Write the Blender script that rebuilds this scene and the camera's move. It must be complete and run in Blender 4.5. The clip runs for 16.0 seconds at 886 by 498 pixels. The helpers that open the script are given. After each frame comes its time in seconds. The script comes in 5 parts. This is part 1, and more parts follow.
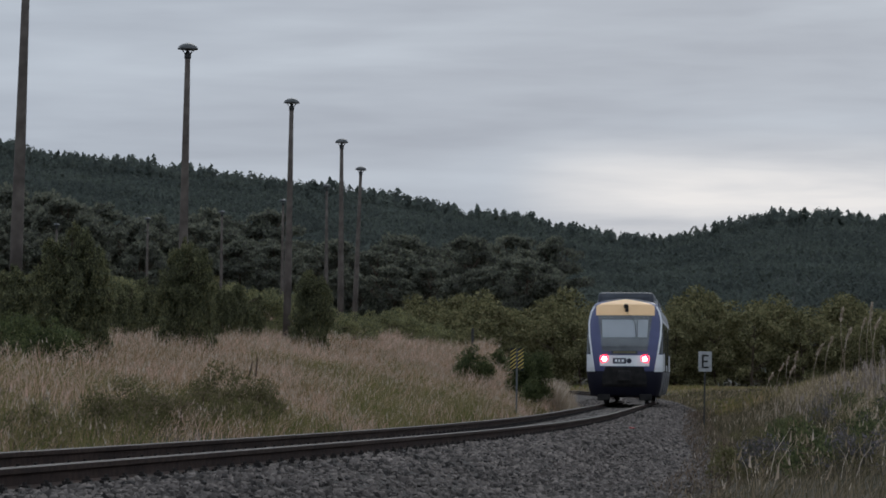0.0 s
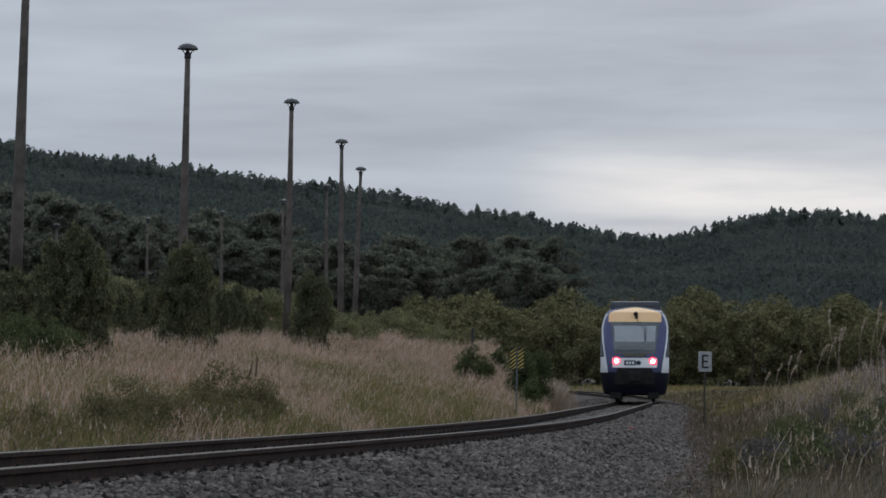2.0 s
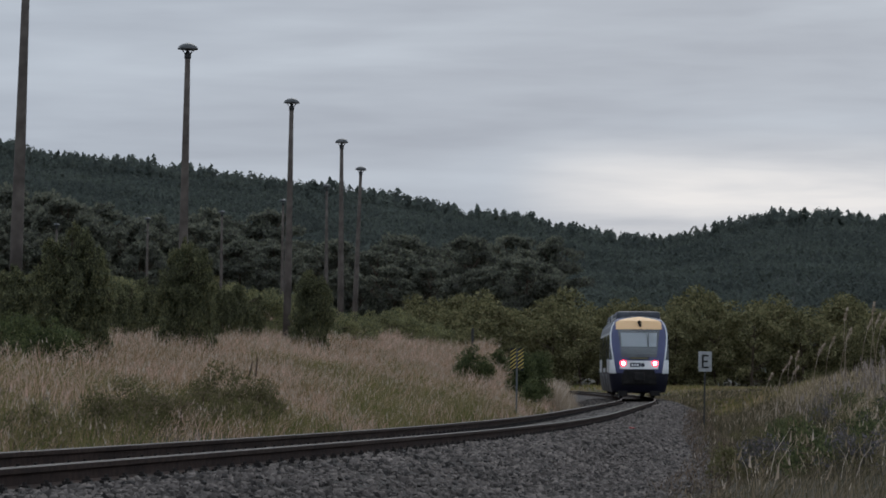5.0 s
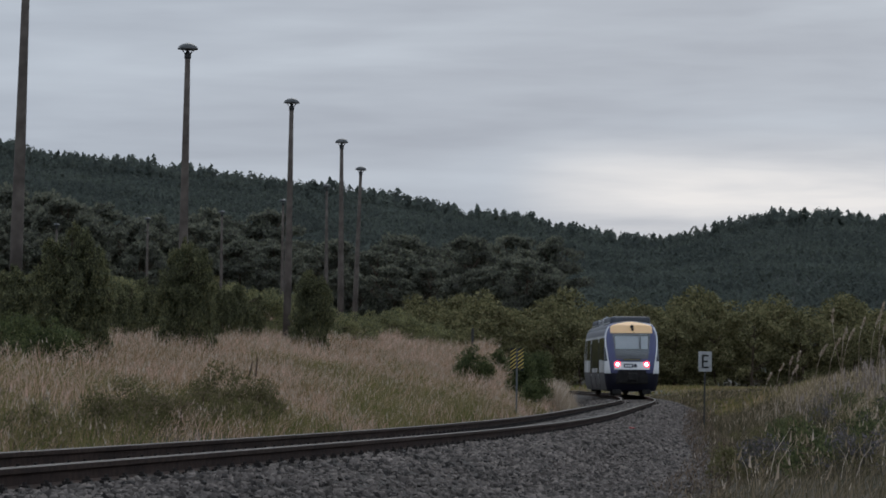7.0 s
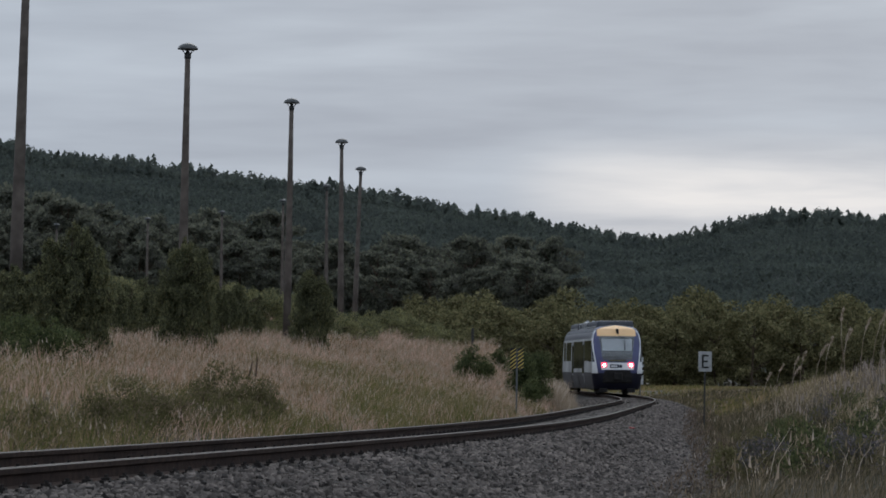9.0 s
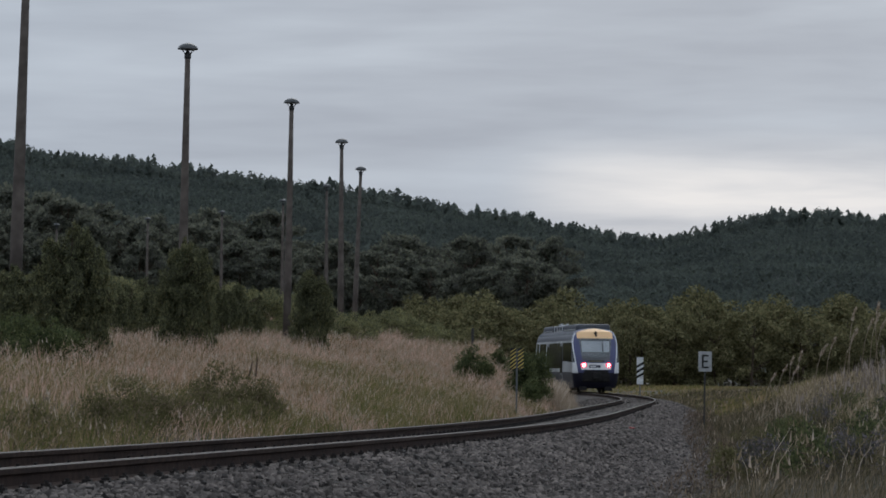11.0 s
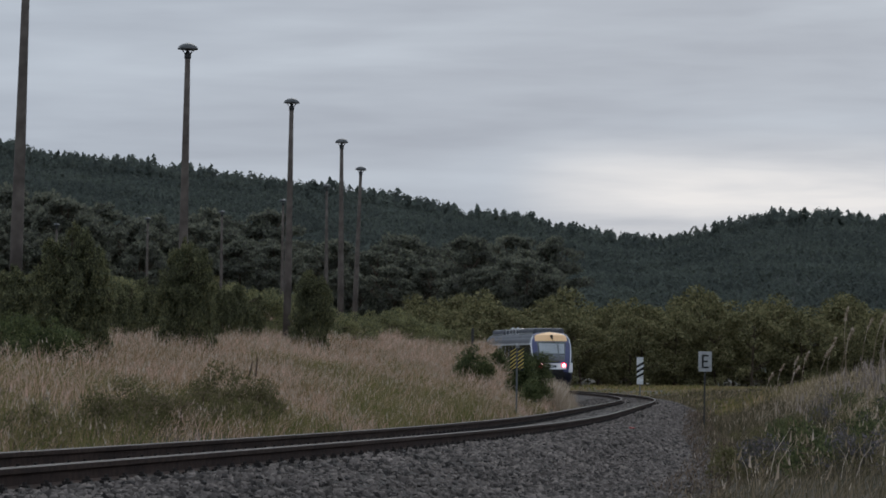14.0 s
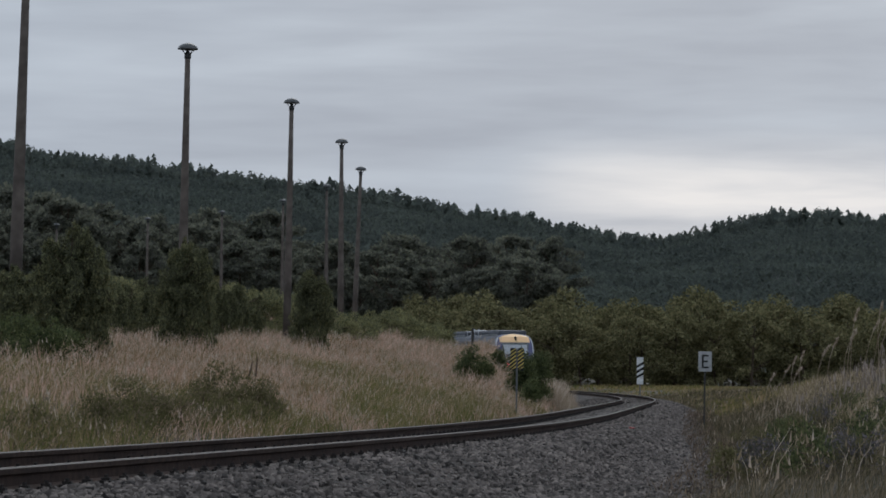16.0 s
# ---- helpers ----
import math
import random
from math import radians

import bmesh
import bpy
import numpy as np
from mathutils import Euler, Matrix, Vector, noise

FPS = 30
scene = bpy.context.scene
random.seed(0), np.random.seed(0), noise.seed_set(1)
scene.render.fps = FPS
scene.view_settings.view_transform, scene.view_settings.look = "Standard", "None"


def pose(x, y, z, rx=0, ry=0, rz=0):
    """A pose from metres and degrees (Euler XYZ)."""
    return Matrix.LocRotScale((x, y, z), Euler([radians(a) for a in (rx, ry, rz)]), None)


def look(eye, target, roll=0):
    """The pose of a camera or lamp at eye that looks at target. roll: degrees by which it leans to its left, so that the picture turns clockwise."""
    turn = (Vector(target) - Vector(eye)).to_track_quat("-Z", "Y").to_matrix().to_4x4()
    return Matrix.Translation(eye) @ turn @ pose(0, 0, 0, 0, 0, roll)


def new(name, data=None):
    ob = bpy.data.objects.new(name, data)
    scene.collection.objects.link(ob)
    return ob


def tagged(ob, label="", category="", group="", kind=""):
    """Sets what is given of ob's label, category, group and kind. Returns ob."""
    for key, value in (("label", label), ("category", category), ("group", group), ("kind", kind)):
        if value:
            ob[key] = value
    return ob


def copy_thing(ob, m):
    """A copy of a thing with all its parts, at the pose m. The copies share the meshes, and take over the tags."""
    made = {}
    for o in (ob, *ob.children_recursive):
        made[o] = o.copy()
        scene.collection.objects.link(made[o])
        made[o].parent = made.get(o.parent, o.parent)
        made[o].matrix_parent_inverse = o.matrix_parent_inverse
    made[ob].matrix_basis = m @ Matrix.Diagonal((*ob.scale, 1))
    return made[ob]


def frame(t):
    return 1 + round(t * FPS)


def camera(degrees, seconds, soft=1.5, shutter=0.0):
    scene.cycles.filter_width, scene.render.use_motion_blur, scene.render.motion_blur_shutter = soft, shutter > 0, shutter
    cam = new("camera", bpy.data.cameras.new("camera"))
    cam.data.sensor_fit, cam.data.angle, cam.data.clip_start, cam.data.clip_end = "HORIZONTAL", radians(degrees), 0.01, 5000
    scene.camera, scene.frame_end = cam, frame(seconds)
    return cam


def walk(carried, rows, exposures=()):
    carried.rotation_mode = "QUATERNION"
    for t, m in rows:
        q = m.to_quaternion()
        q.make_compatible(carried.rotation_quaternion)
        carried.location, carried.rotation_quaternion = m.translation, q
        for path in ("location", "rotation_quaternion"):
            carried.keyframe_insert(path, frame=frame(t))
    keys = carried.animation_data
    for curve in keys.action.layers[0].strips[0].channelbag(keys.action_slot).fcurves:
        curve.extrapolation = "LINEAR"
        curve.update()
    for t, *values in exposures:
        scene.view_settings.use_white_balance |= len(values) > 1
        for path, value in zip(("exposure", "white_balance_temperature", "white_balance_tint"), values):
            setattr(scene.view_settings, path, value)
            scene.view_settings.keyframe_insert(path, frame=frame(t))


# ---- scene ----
HALF = 12.5532
EYE = (0.0, 0.0, 0.412)
cam = camera(HALF, 16.0, soft=1.7)
CAM_POSE = look(EYE, (0.0, math.cos(0.037785), 0.412 + math.sin(0.037785)), 0.3607)
walk(cam, [(0.0, CAM_POSE), (16.0, CAM_POSE)], exposures=[(0.0, 0.0), (16.0, 0.0)])

# ---- light: overcast evening sky, brightest low in the west ----
SUN_AZ, SUN_EL = radians(6.0), radians(16.0)
world = bpy.data.worlds.new("overcast_sky")
scene.world = world
world.use_nodes = True


def build_world():
    nt = world.node_tree
    nt.nodes.clear()
    N, L = nt.nodes.new, nt.links.new
    out, bg = N("ShaderNodeOutputWorld"), N("ShaderNodeBackground")
    sky = N("ShaderNodeTexSky")
    sky.sky_type, sky.sun_disc = "NISHITA", False
    sky.sun_elevation, sky.sun_rotation = SUN_EL, SUN_AZ
    sky.dust_density, sky.air_density = 3.0, 1.0
    dim = N("ShaderNodeMixRGB")
    dim.blend_type, dim.inputs[0].default_value = "MULTIPLY", 1.0
    dim.inputs[2].default_value = (0.012, 0.012, 0.012, 1)
    L(sky.outputs[0], dim.inputs[1])
    tc, sep = N("ShaderNodeTexCoord"), N("ShaderNodeSeparateXYZ")
    L(tc.outputs["Generated"], sep.inputs[0])

    def clouds(scale, sx, sz, rot, detail):
        mp, no = N("ShaderNodeMapping"), N("ShaderNodeTexNoise")
        mp.inputs["Scale"].default_value = (sx, sx, sz)
        mp.inputs["Rotation"].default_value = (0, rot, 0)
        no.inputs["Scale"].default_value, no.inputs["Detail"].default_value = scale, detail
        no.inputs["Roughness"].default_value, no.inputs["Distortion"].default_value = 0.5, 0.25
        L(tc.outputs["Generated"], mp.inputs[0])
        L(mp.outputs[0], no.inputs[0])
        return no

    big, fine = clouds(8.0, 1.0, 6.5, 0.05, 4.0), clouds(17.0, 1.0, 9.0, 0.10, 5.0)
    mixn = N("ShaderNodeMixRGB")
    mixn.inputs[0].default_value = 0.34
    L(big.outputs[0], mixn.inputs[1])
    L(fine.outputs[0], mixn.inputs[2])
    ramp = N("ShaderNodeValToRGB")
    ramp.color_ramp.elements[0].position, ramp.color_ramp.elements[0].color = 0.34, (0.312, 0.366, 0.452, 1)
    ramp.color_ramp.elements[1].position, ramp.color_ramp.elements[1].color = 0.66, (0.456, 0.526, 0.618, 1)
    L(mixn.outputs[0], ramp.inputs[0])
    # the lit break in the cloud round the hidden sun, and the paler rim low down
    vec = N("ShaderNodeVectorMath")
    vec.operation = "DOT_PRODUCT"
    glow_el = radians(3.1)
    az = radians(4.6)
    vec.inputs[1].default_value = (math.sin(az) * math.cos(glow_el), math.cos(az) * math.cos(glow_el), math.sin(glow_el))
    nrm = N("ShaderNodeVectorMath")
    nrm.operation = "NORMALIZE"
    L(tc.outputs["Generated"], nrm.inputs[0])
    L(nrm.outputs[0], vec.inputs[0])
    near_sun = N("ShaderNodeMapRange")
    near_sun.interpolation_type = "SMOOTHERSTEP"
    near_sun.inputs[1].default_value, near_sun.inputs[2].default_value = math.cos(radians(4.2)), math.cos(radians(0.3))
    L(vec.outputs["Value"], near_sun.inputs[0])
    low = N("ShaderNodeMapRange")
    low.interpolation_type = "SMOOTHSTEP"
    low.inputs[1].default_value, low.inputs[2].default_value = 0.070, 0.050
    low.inputs[3].default_value, low.inputs[4].default_value = 0.0, 1.0
    L(sep.outputs[2], low.inputs[0])
    both = N("ShaderNodeMath")
    both.operation = "MULTIPLY"
    L(near_sun.outputs[0], both.inputs[0])
    L(low.outputs[0], both.inputs[1])
    grain = N("ShaderNodeMapRange")
    grain.inputs[1].default_value, grain.inputs[2].default_value = 0.38, 0.62
    grain.inputs[3].default_value, grain.inputs[4].default_value = 0.30, 1.25
    L(mixn.outputs[0], grain.inputs[0])
    lit = N("ShaderNodeMath")
    lit.operation = "MULTIPLY"
    L(both.outputs[0], lit.inputs[0])
    L(grain.outputs[0], lit.inputs[1])
    bright = N("ShaderNodeMixRGB")
    bright.inputs[2].default_value = (0.745, 0.75, 0.77, 1)
    L(lit.outputs[0], bright.inputs[0])
    L(ramp.outputs[0], bright.inputs[1])
    add = N("ShaderNodeMixRGB")
    add.blend_type, add.inputs[0].default_value = "ADD", 0.1
    # an overcast sky is brightest overhead
    lift, high = N("ShaderNodeMapRange"), N("ShaderNodeMixRGB")
    lift.inputs[1].default_value, lift.inputs[2].default_value = 0.12, 0.9
    lift.inputs[3].default_value, lift.inputs[4].default_value = 1.0, 1.75
    L(sep.outputs[2], lift.inputs[0])
    high.blend_type, high.inputs[0].default_value = "MULTIPLY", 1.0
    L(bright.outputs[0], high.inputs[1])
    L(lift.outputs[0], high.inputs[2])
    L(high.outputs[0], add.inputs[1])
    L(dim.outputs[0], add.inputs[2])
    L(add.outputs[0], bg.inputs[0])
    bg.inputs[1].default_value = 1.0
    L(bg.outputs[0], out.inputs[0])


build_world()
sun = new("sun", bpy.data.lights.new("sun", "SUN"))
sun.data.energy, sun.data.angle, sun.data.color = 0.6, radians(25), (1.0, 0.95, 0.88)
sun.matrix_world = look((math.sin(SUN_AZ) * 50, math.cos(SUN_AZ) * 50, 50 * math.tan(radians(35))), (0, 0, 0))


# ---- materials ----
def surface(name, low, high, scale=4.0, rough=0.8, metal=0.0, bump=0.0, bump_scale=40.0, vary="", big=0.0, spec=0.3, distort=0.3):
    """A material whose colour wanders between two tones; vary adds a shift piece by piece."""
    m = bpy.data.materials.new(name)
    m.use_nodes = True
    nt = m.node_tree
    N, L = nt.nodes.new, nt.links.new
    b = nt.nodes["Principled BSDF"]
    b.inputs["Roughness"].default_value, b.inputs["Metallic"].default_value = rough, metal
    b.inputs["Specular IOR Level"].default_value = spec
    tc, no, ramp = N("ShaderNodeTexCoord"), N("ShaderNodeTexNoise"), N("ShaderNodeValToRGB")
    no.inputs["Scale"].default_value, no.inputs["Detail"].default_value = scale, 6.0
    no.inputs["Distortion"].default_value = distort
    L(tc.outputs["Object"], no.inputs[0])
    ramp.color_ramp.elements[0].position, ramp.color_ramp.elements[0].color = 0.32, (*low, 1)
    ramp.color_ramp.elements[1].position, ramp.color_ramp.elements[1].color = 0.68, (*high, 1)
    value = no.outputs[0]
    if vary:
        src = N("ShaderNodeNewGeometry").outputs["Random Per Island"] if vary == "island" else N("ShaderNodeObjectInfo").outputs["Random"]
        mx = N("ShaderNodeMixRGB")
        mx.inputs[0].default_value = 0.5
        L(no.outputs[0], mx.inputs[1])
        L(src, mx.inputs[2])
        value = mx.outputs[0]
        ramp.color_ramp.elements[0].position, ramp.color_ramp.elements[1].position = 0.22, 0.78
    L(value, ramp.inputs[0])
    col = ramp.outputs[0]
    if big:
        n2, mr, mul = N("ShaderNodeTexNoise"), N("ShaderNodeMapRange"), N("ShaderNodeMixRGB")
        n2.inputs["Scale"].default_value, n2.inputs["Detail"].default_value = big, 3.0
        L(tc.outputs["Object"], n2.inputs[0])
        mr.inputs[1].default_value, mr.inputs[2].default_value = 0.3, 0.7
        mr.inputs[3].default_value, mr.inputs[4].default_value = 0.7, 1.25
        L(n2.outputs[0], mr.inputs[0])
        mul.blend_type, mul.inputs[0].default_value = "MULTIPLY", 1.0
        L(col, mul.inputs[1])
        L(mr.outputs[0], mul.inputs[2])
        col = mul.outputs[0]
    L(col, b.inputs["Base Color"])
    if bump:
        n3, bp = N("ShaderNodeTexNoise"), N("ShaderNodeBump")
        n3.inputs["Scale"].default_value, n3.inputs["Detail"].default_value = bump_scale, 4.0
        L(tc.outputs["Object"], n3.inputs[0])
        bp.inputs["Strength"].default_value, bp.inputs["Distance"].default_value = bump, 0.02
        L(n3.outputs[0], bp.inputs["Height"])
        L(bp.outputs[0], b.inputs["Normal"])
    return m


def patches(name, cols, scale, rough=0.9, island=0.35, stretch=(1, 1, 1), through_light=0.4):
    """Foliage or ground in patches of several tones by place, shifted leaf by leaf."""
    m = bpy.data.materials.new(name)
    m.use_nodes = True
    nt = m.node_tree
    N, L = nt.nodes.new, nt.links.new
    b = nt.nodes["Principled BSDF"]
    b.inputs["Roughness"].default_value, b.inputs["Specular IOR Level"].default_value = rough, 0.15
    tc, mp, no, ramp = N("ShaderNodeTexCoord"), N("ShaderNodeMapping"), N("ShaderNodeTexNoise"), N("ShaderNodeValToRGB")
    mp.inputs["Scale"].default_value = stretch
    no.inputs["Scale"].default_value, no.inputs["Detail"].default_value = scale, 3.0
    L(tc.outputs["Object"], mp.inputs[0])
    L(mp.outputs[0], no.inputs[0])
    rnd, mx = N("ShaderNodeNewGeometry"), N("ShaderNodeMixRGB")
    mx.inputs[0].default_value = island
    L(no.outputs[0], mx.inputs[1])
    L(rnd.outputs["Random Per Island"], mx.inputs[2])
    L(mx.outputs[0], ramp.inputs[0])
    els = ramp.color_ramp.elements
    while len(els) < len(cols):
        els.new(0.5)
    for i, c in enumerate(cols):
        els[i].position, els[i].color = 0.34 + 0.32 * i / (len(cols) - 1), (*c, 1)
    L(ramp.outputs[0], b.inputs["Base Color"])
    # thin leaves and blades let some of the light through
    thin, mixs = N("ShaderNodeBsdfTranslucent"), N("ShaderNodeMixShader")
    L(ramp.outputs[0], thin.inputs[0])
    mixs.inputs[0].default_value = through_light
    L(b.outputs[0], mixs.inputs[1])
    L(thin.outputs[0], mixs.inputs[2])
    L(mixs.outputs[0], nt.nodes["Material Output"].inputs[0])
    return m


def glowing(name, colour, strength):
    m = bpy.data.materials.new(name)
    m.use_nodes = True
    b = m.node_tree.nodes["Principled BSDF"]
    b.inputs["Base Color"].default_value = (*colour, 1)
    b.inputs["Emission Color"].default_value, b.inputs["Emission Strength"].default_value = (*colour, 1), strength
    return m


M_GROUND = surface("dry_earth", (0.030, 0.027, 0.018), (0.072, 0.060, 0.039), 0.6, 0.95, big=0.05)
M_FLOOR = surface("shaded_forest_floor", (0.022, 0.028, 0.024), (0.045, 0.055, 0.047), 0.1, 0.95, big=0.02)
M_BALLAST = surface("ballast_gravel", (0.014, 0.011, 0.009), (0.048, 0.039, 0.033), 26.0, 0.9, bump=1.0, bump_scale=24.0, big=0.5)
M_STONE = surface("ballast_stone", (0.012, 0.010, 0.009), (0.185, 0.155, 0.136), 6.0, 0.88, vary="island", big=0.4)
M_RAIL = surface("rusty_rail_web", (0.027, 0.017, 0.013), (0.055, 0.034, 0.027), 9.0, 0.85, bump=0.2, big=0.7, spec=0.1)
M_RAILTOP = surface("worn_rail_head", (0.025, 0.019, 0.017), (0.054, 0.043, 0.037), 3.0, 0.55, metal=0.15, spec=0.15)
M_SLEEPER = surface("weathered_sleeper", (0.049, 0.043, 0.038), (0.112, 0.101, 0.091), 5.0, 0.9, vary="object", bump=0.3)
M_CLIP = surface("rail_clip_iron", (0.02, 0.017, 0.015), (0.04, 0.033, 0.03), 9.0, 0.8)
M_CONCRETE = surface("aged_concrete", (0.084, 0.068, 0.058), (0.152, 0.125, 0.106), 3.0, 0.9, bump=0.15, big=0.6)
M_LAMPCAP = surface("lamp_cap_enamel", (0.056, 0.060, 0.060), (0.096, 0.096, 0.096), 5.0, 0.5)
M_LAMPDARK = surface("lamp_fitting", (0.03, 0.03, 0.03), (0.06, 0.06, 0.06), 6.0, 0.6)
M_DRYGRASS = patches("dry_grass", [(0.139, 0.120, 0.050), (0.310, 0.214, 0.122), (0.548, 0.357, 0.262), (0.716, 0.492, 0.399)], 0.16, island=0.3)
M_FRESHGRASS = patches("fresh_grass", [(0.099, 0.107, 0.036), (0.163, 0.165, 0.057), (0.291, 0.234, 0.114)], 0.5, island=0.5)
M_GREENGRASS = patches("mixed_grass", [(0.046, 0.046, 0.022), (0.082, 0.072, 0.041), (0.150, 0.121, 0.076), (0.262, 0.206, 0.141)], 0.6, island=0.35)
M_WEED = patches("dark_weeds", [(0.093, 0.092, 0.040), (0.158, 0.144, 0.064), (0.209, 0.163, 0.114)], 1.2, island=0.4)
M_VERGEDRY = patches("dry_verge_grass", [(0.180, 0.152, 0.084), (0.330, 0.261, 0.161), (0.495, 0.384, 0.266)], 0.7, island=0.4)
M_VIOLET = patches("grey_violet_weeds", [(0.075, 0.075, 0.055), (0.115, 0.105, 0.10), (0.17, 0.15, 0.165)], 1.6, island=0.5)
M_DEAD = patches("dead_stalks", [(0.07, 0.05, 0.035), (0.12, 0.085, 0.06), (0.19, 0.14, 0.10)], 0.9, island=0.5)
M_MEADOW = patches("meadow_grass", [(0.132, 0.133, 0.045), (0.244, 0.204, 0.079), (0.337, 0.239, 0.133)], 0.1, island=0.4)
M_BUSH = patches("bush_leaves", [(0.116, 0.120, 0.070), (0.212, 0.213, 0.108), (0.333, 0.310, 0.149)], 0.5, island=0.45, through_light=0.2)
M_BRAMBLE = patches("dark_bramble_leaves", [(0.050, 0.062, 0.029), (0.088, 0.106, 0.042), (0.149, 0.163, 0.068)], 0.8, island=0.45, through_light=0.2)
M_YOUNGPINE = patches("young_pine_needles", [(0.068, 0.071, 0.043), (0.130, 0.135, 0.072), (0.230, 0.217, 0.105)], 0.6, island=0.45, through_light=0.2)
M_PINE = patches("pine_needles", [(0.101, 0.101, 0.082), (0.150, 0.156, 0.119), (0.215, 0.217, 0.158)], 0.12, island=0.4, through_light=0.5)
M_DECID = patches("broad_leaves", [(0.097, 0.091, 0.047), (0.175, 0.165, 0.078), (0.263, 0.233, 0.118)], 0.14, island=0.4, through_light=0.2)
# bluish and lightened: distance haze is put into the needles' colour
M_HILL = patches("hill_needles_with_haze", [(0.082, 0.095, 0.086), (0.108, 0.126, 0.110), (0.143, 0.161, 0.136)], 0.02, island=0.25, through_light=0.5)
M_BARK = surface("pine_bark", (0.05, 0.035, 0.025), (0.12, 0.085, 0.06), 5.0, 0.95, bump=0.4)


# ---- small builders ----
def link_mesh(name, verts, faces, material, parent=None, label="", smooth=False):
    me = bpy.data.meshes.new(name)
    me.from_pydata(verts, [], faces)
    me.materials.append(material)
    if smooth:
        me.polygons.foreach_set("use_smooth", [True] * len(me.polygons))
    ob = new(name, me)
    ob.parent = parent
    return tagged(ob, label)


def part(name, bm, material, parent=None, label="", smooth=False):
    me = bpy.data.meshes.new(name)
    bm.normal_update()
    bm.to_mesh(me)
    bm.free()
    for m in material if isinstance(material, (list, tuple)) else [material]:
        me.materials.append(m)
    if smooth:
        me.polygons.foreach_set("use_smooth", [True] * len(me.polygons))
    ob = new(name, me)
    ob.parent = parent
    return tagged(ob, label)


def box(bm, x0, x1, y0, y1, z0, z1, bevel=0.0, m=None):
    made = bmesh.ops.create_cube(bm, size=1.0)["verts"]
    bmesh.ops.scale(bm, vec=(x1 - x0, y1 - y0, z1 - z0), verts=made)
    bmesh.ops.translate(bm, vec=((x0 + x1) / 2, (y0 + y1) / 2, (z0 + z1) / 2), verts=made)
    if bevel:
        edges = list({e for v in made for e in v.link_edges})
        made = bmesh.ops.bevel(bm, geom=edges, offset=bevel, segments=2, affect="EDGES", profile=0.6)["verts"]
    if m:
        bmesh.ops.transform(bm, matrix=m, verts=made)
    return made


def lathe(bm, profile, sides=20, m=None):
    """Turn (radius, height) pairs round z."""
    rings = []
    for r, z in profile:
        rings.append([bm.verts.new((r * math.cos(2 * math.pi * i / sides), r * math.sin(2 * math.pi * i / sides), z)) for i in range(sides)])
    for a, b in zip(rings, rings[1:]):
        for i in range(sides):
            bm.faces.new((a[i], a[(i + 1) % sides], b[(i + 1) % sides], b[i]))
    bm.faces.new(list(reversed(rings[0])))
    bm.faces.new(rings[-1])
    if m:
        bmesh.ops.transform(bm, matrix=m, verts=[v for r in rings for v in r])


def rod(bm, a, b, r, sides=8):
    a, b = Vector(a), Vector(b)
    m = Matrix.Translation(a) @ (b - a).to_track_quat("Z", "Y").to_matrix().to_4x4()
    lathe(bm, [(r, 0), (r, (b - a).length)], sides, m)


def faces_mesh(name, P, material, parent=None, label=""):
    """P: n x k x 3 corner points, one leaf or blade each."""
    n, k = P.shape[:2]
    me = bpy.data.meshes.new(name)
    me.vertices.add(k * n)
    me.vertices.foreach_set("co", np.ascontiguousarray(P, dtype=np.float32).ravel())
    me.loops.add(k * n)
    me.loops.foreach_set("vertex_index", np.arange(k * n, dtype=np.int32))
    me.polygons.add(n)
    me.polygons.foreach_set("loop_start", np.arange(0, k * n, k, dtype=np.int32))
    me.update(calc_edges=True)
    me.materials.append(material)
    ob = new(name, me)
    ob.parent = parent
    return tagged(ob, label)


# ---- the line of the track, as curvature along its length ----
KN = [-10, 15, 40, 65, 90, 115, 140, 180, 230, 420]
KV = [-0.00026, 0.00117, 0.00095, 0.00006, -0.00021, 0.00013, 0.00137, 0.00176, 0.00195, 0.00195]
TS = np.arange(-150.0, 420.0, 0.5)


def track_line():
    k = np.interp(TS, KN, KV)
    h = -np.cumsum(k) * 0.5
    i = int(np.argmin(abs(TS)))
    h = h - h[i] + 0.11547
    x, y = np.cumsum(np.sin(h)) * 0.5, np.cumsum(np.cos(h)) * 0.5
    z = 0.00171 * TS + 0.0000161 * TS * TS
    z = np.where(TS < -20, 0.00171 * -20 + 0.0000161 * 400, z)
    return x - x[i] - 1.7833, y - y[i] + 40.0, z, h


TX, TY, TZ, TH = track_line()


def track(s):
    return [float(np.interp(s, TS, q)) for q in (TX, TY, TZ, TH)]


def off_track(s, d, up=0.0):
    """A point d to the right of the track's middle at s along it, up above the rails' top."""
    x, y, z, h = track(s)
    return Vector((x + d * math.cos(h), y - d * math.sin(h), z + up))


def rel_track(X, Y):
    """How far along the track and how far to its right points lie, and the rails' height there."""
    X, Y = np.atleast_1d(np.asarray(X, float)), np.atleast_1d(np.asarray(Y, float))
    s, d, z = np.empty(len(X)), np.empty(len(X)), np.empty(len(X))
    for a in range(0, len(X), 2000):
        q = slice(a, a + 2000)
        j = np.argmin((X[q, None] - TX[::2]) ** 2 + (Y[q, None] - TY[::2]) ** 2, axis=1) * 2
        s[q], z[q] = TS[j], TZ[j]
        d[q] = (X[q] - TX[j]) * np.cos(TH[j]) - (Y[q] - TY[j]) * np.sin(TH[j])
    return s, d, z


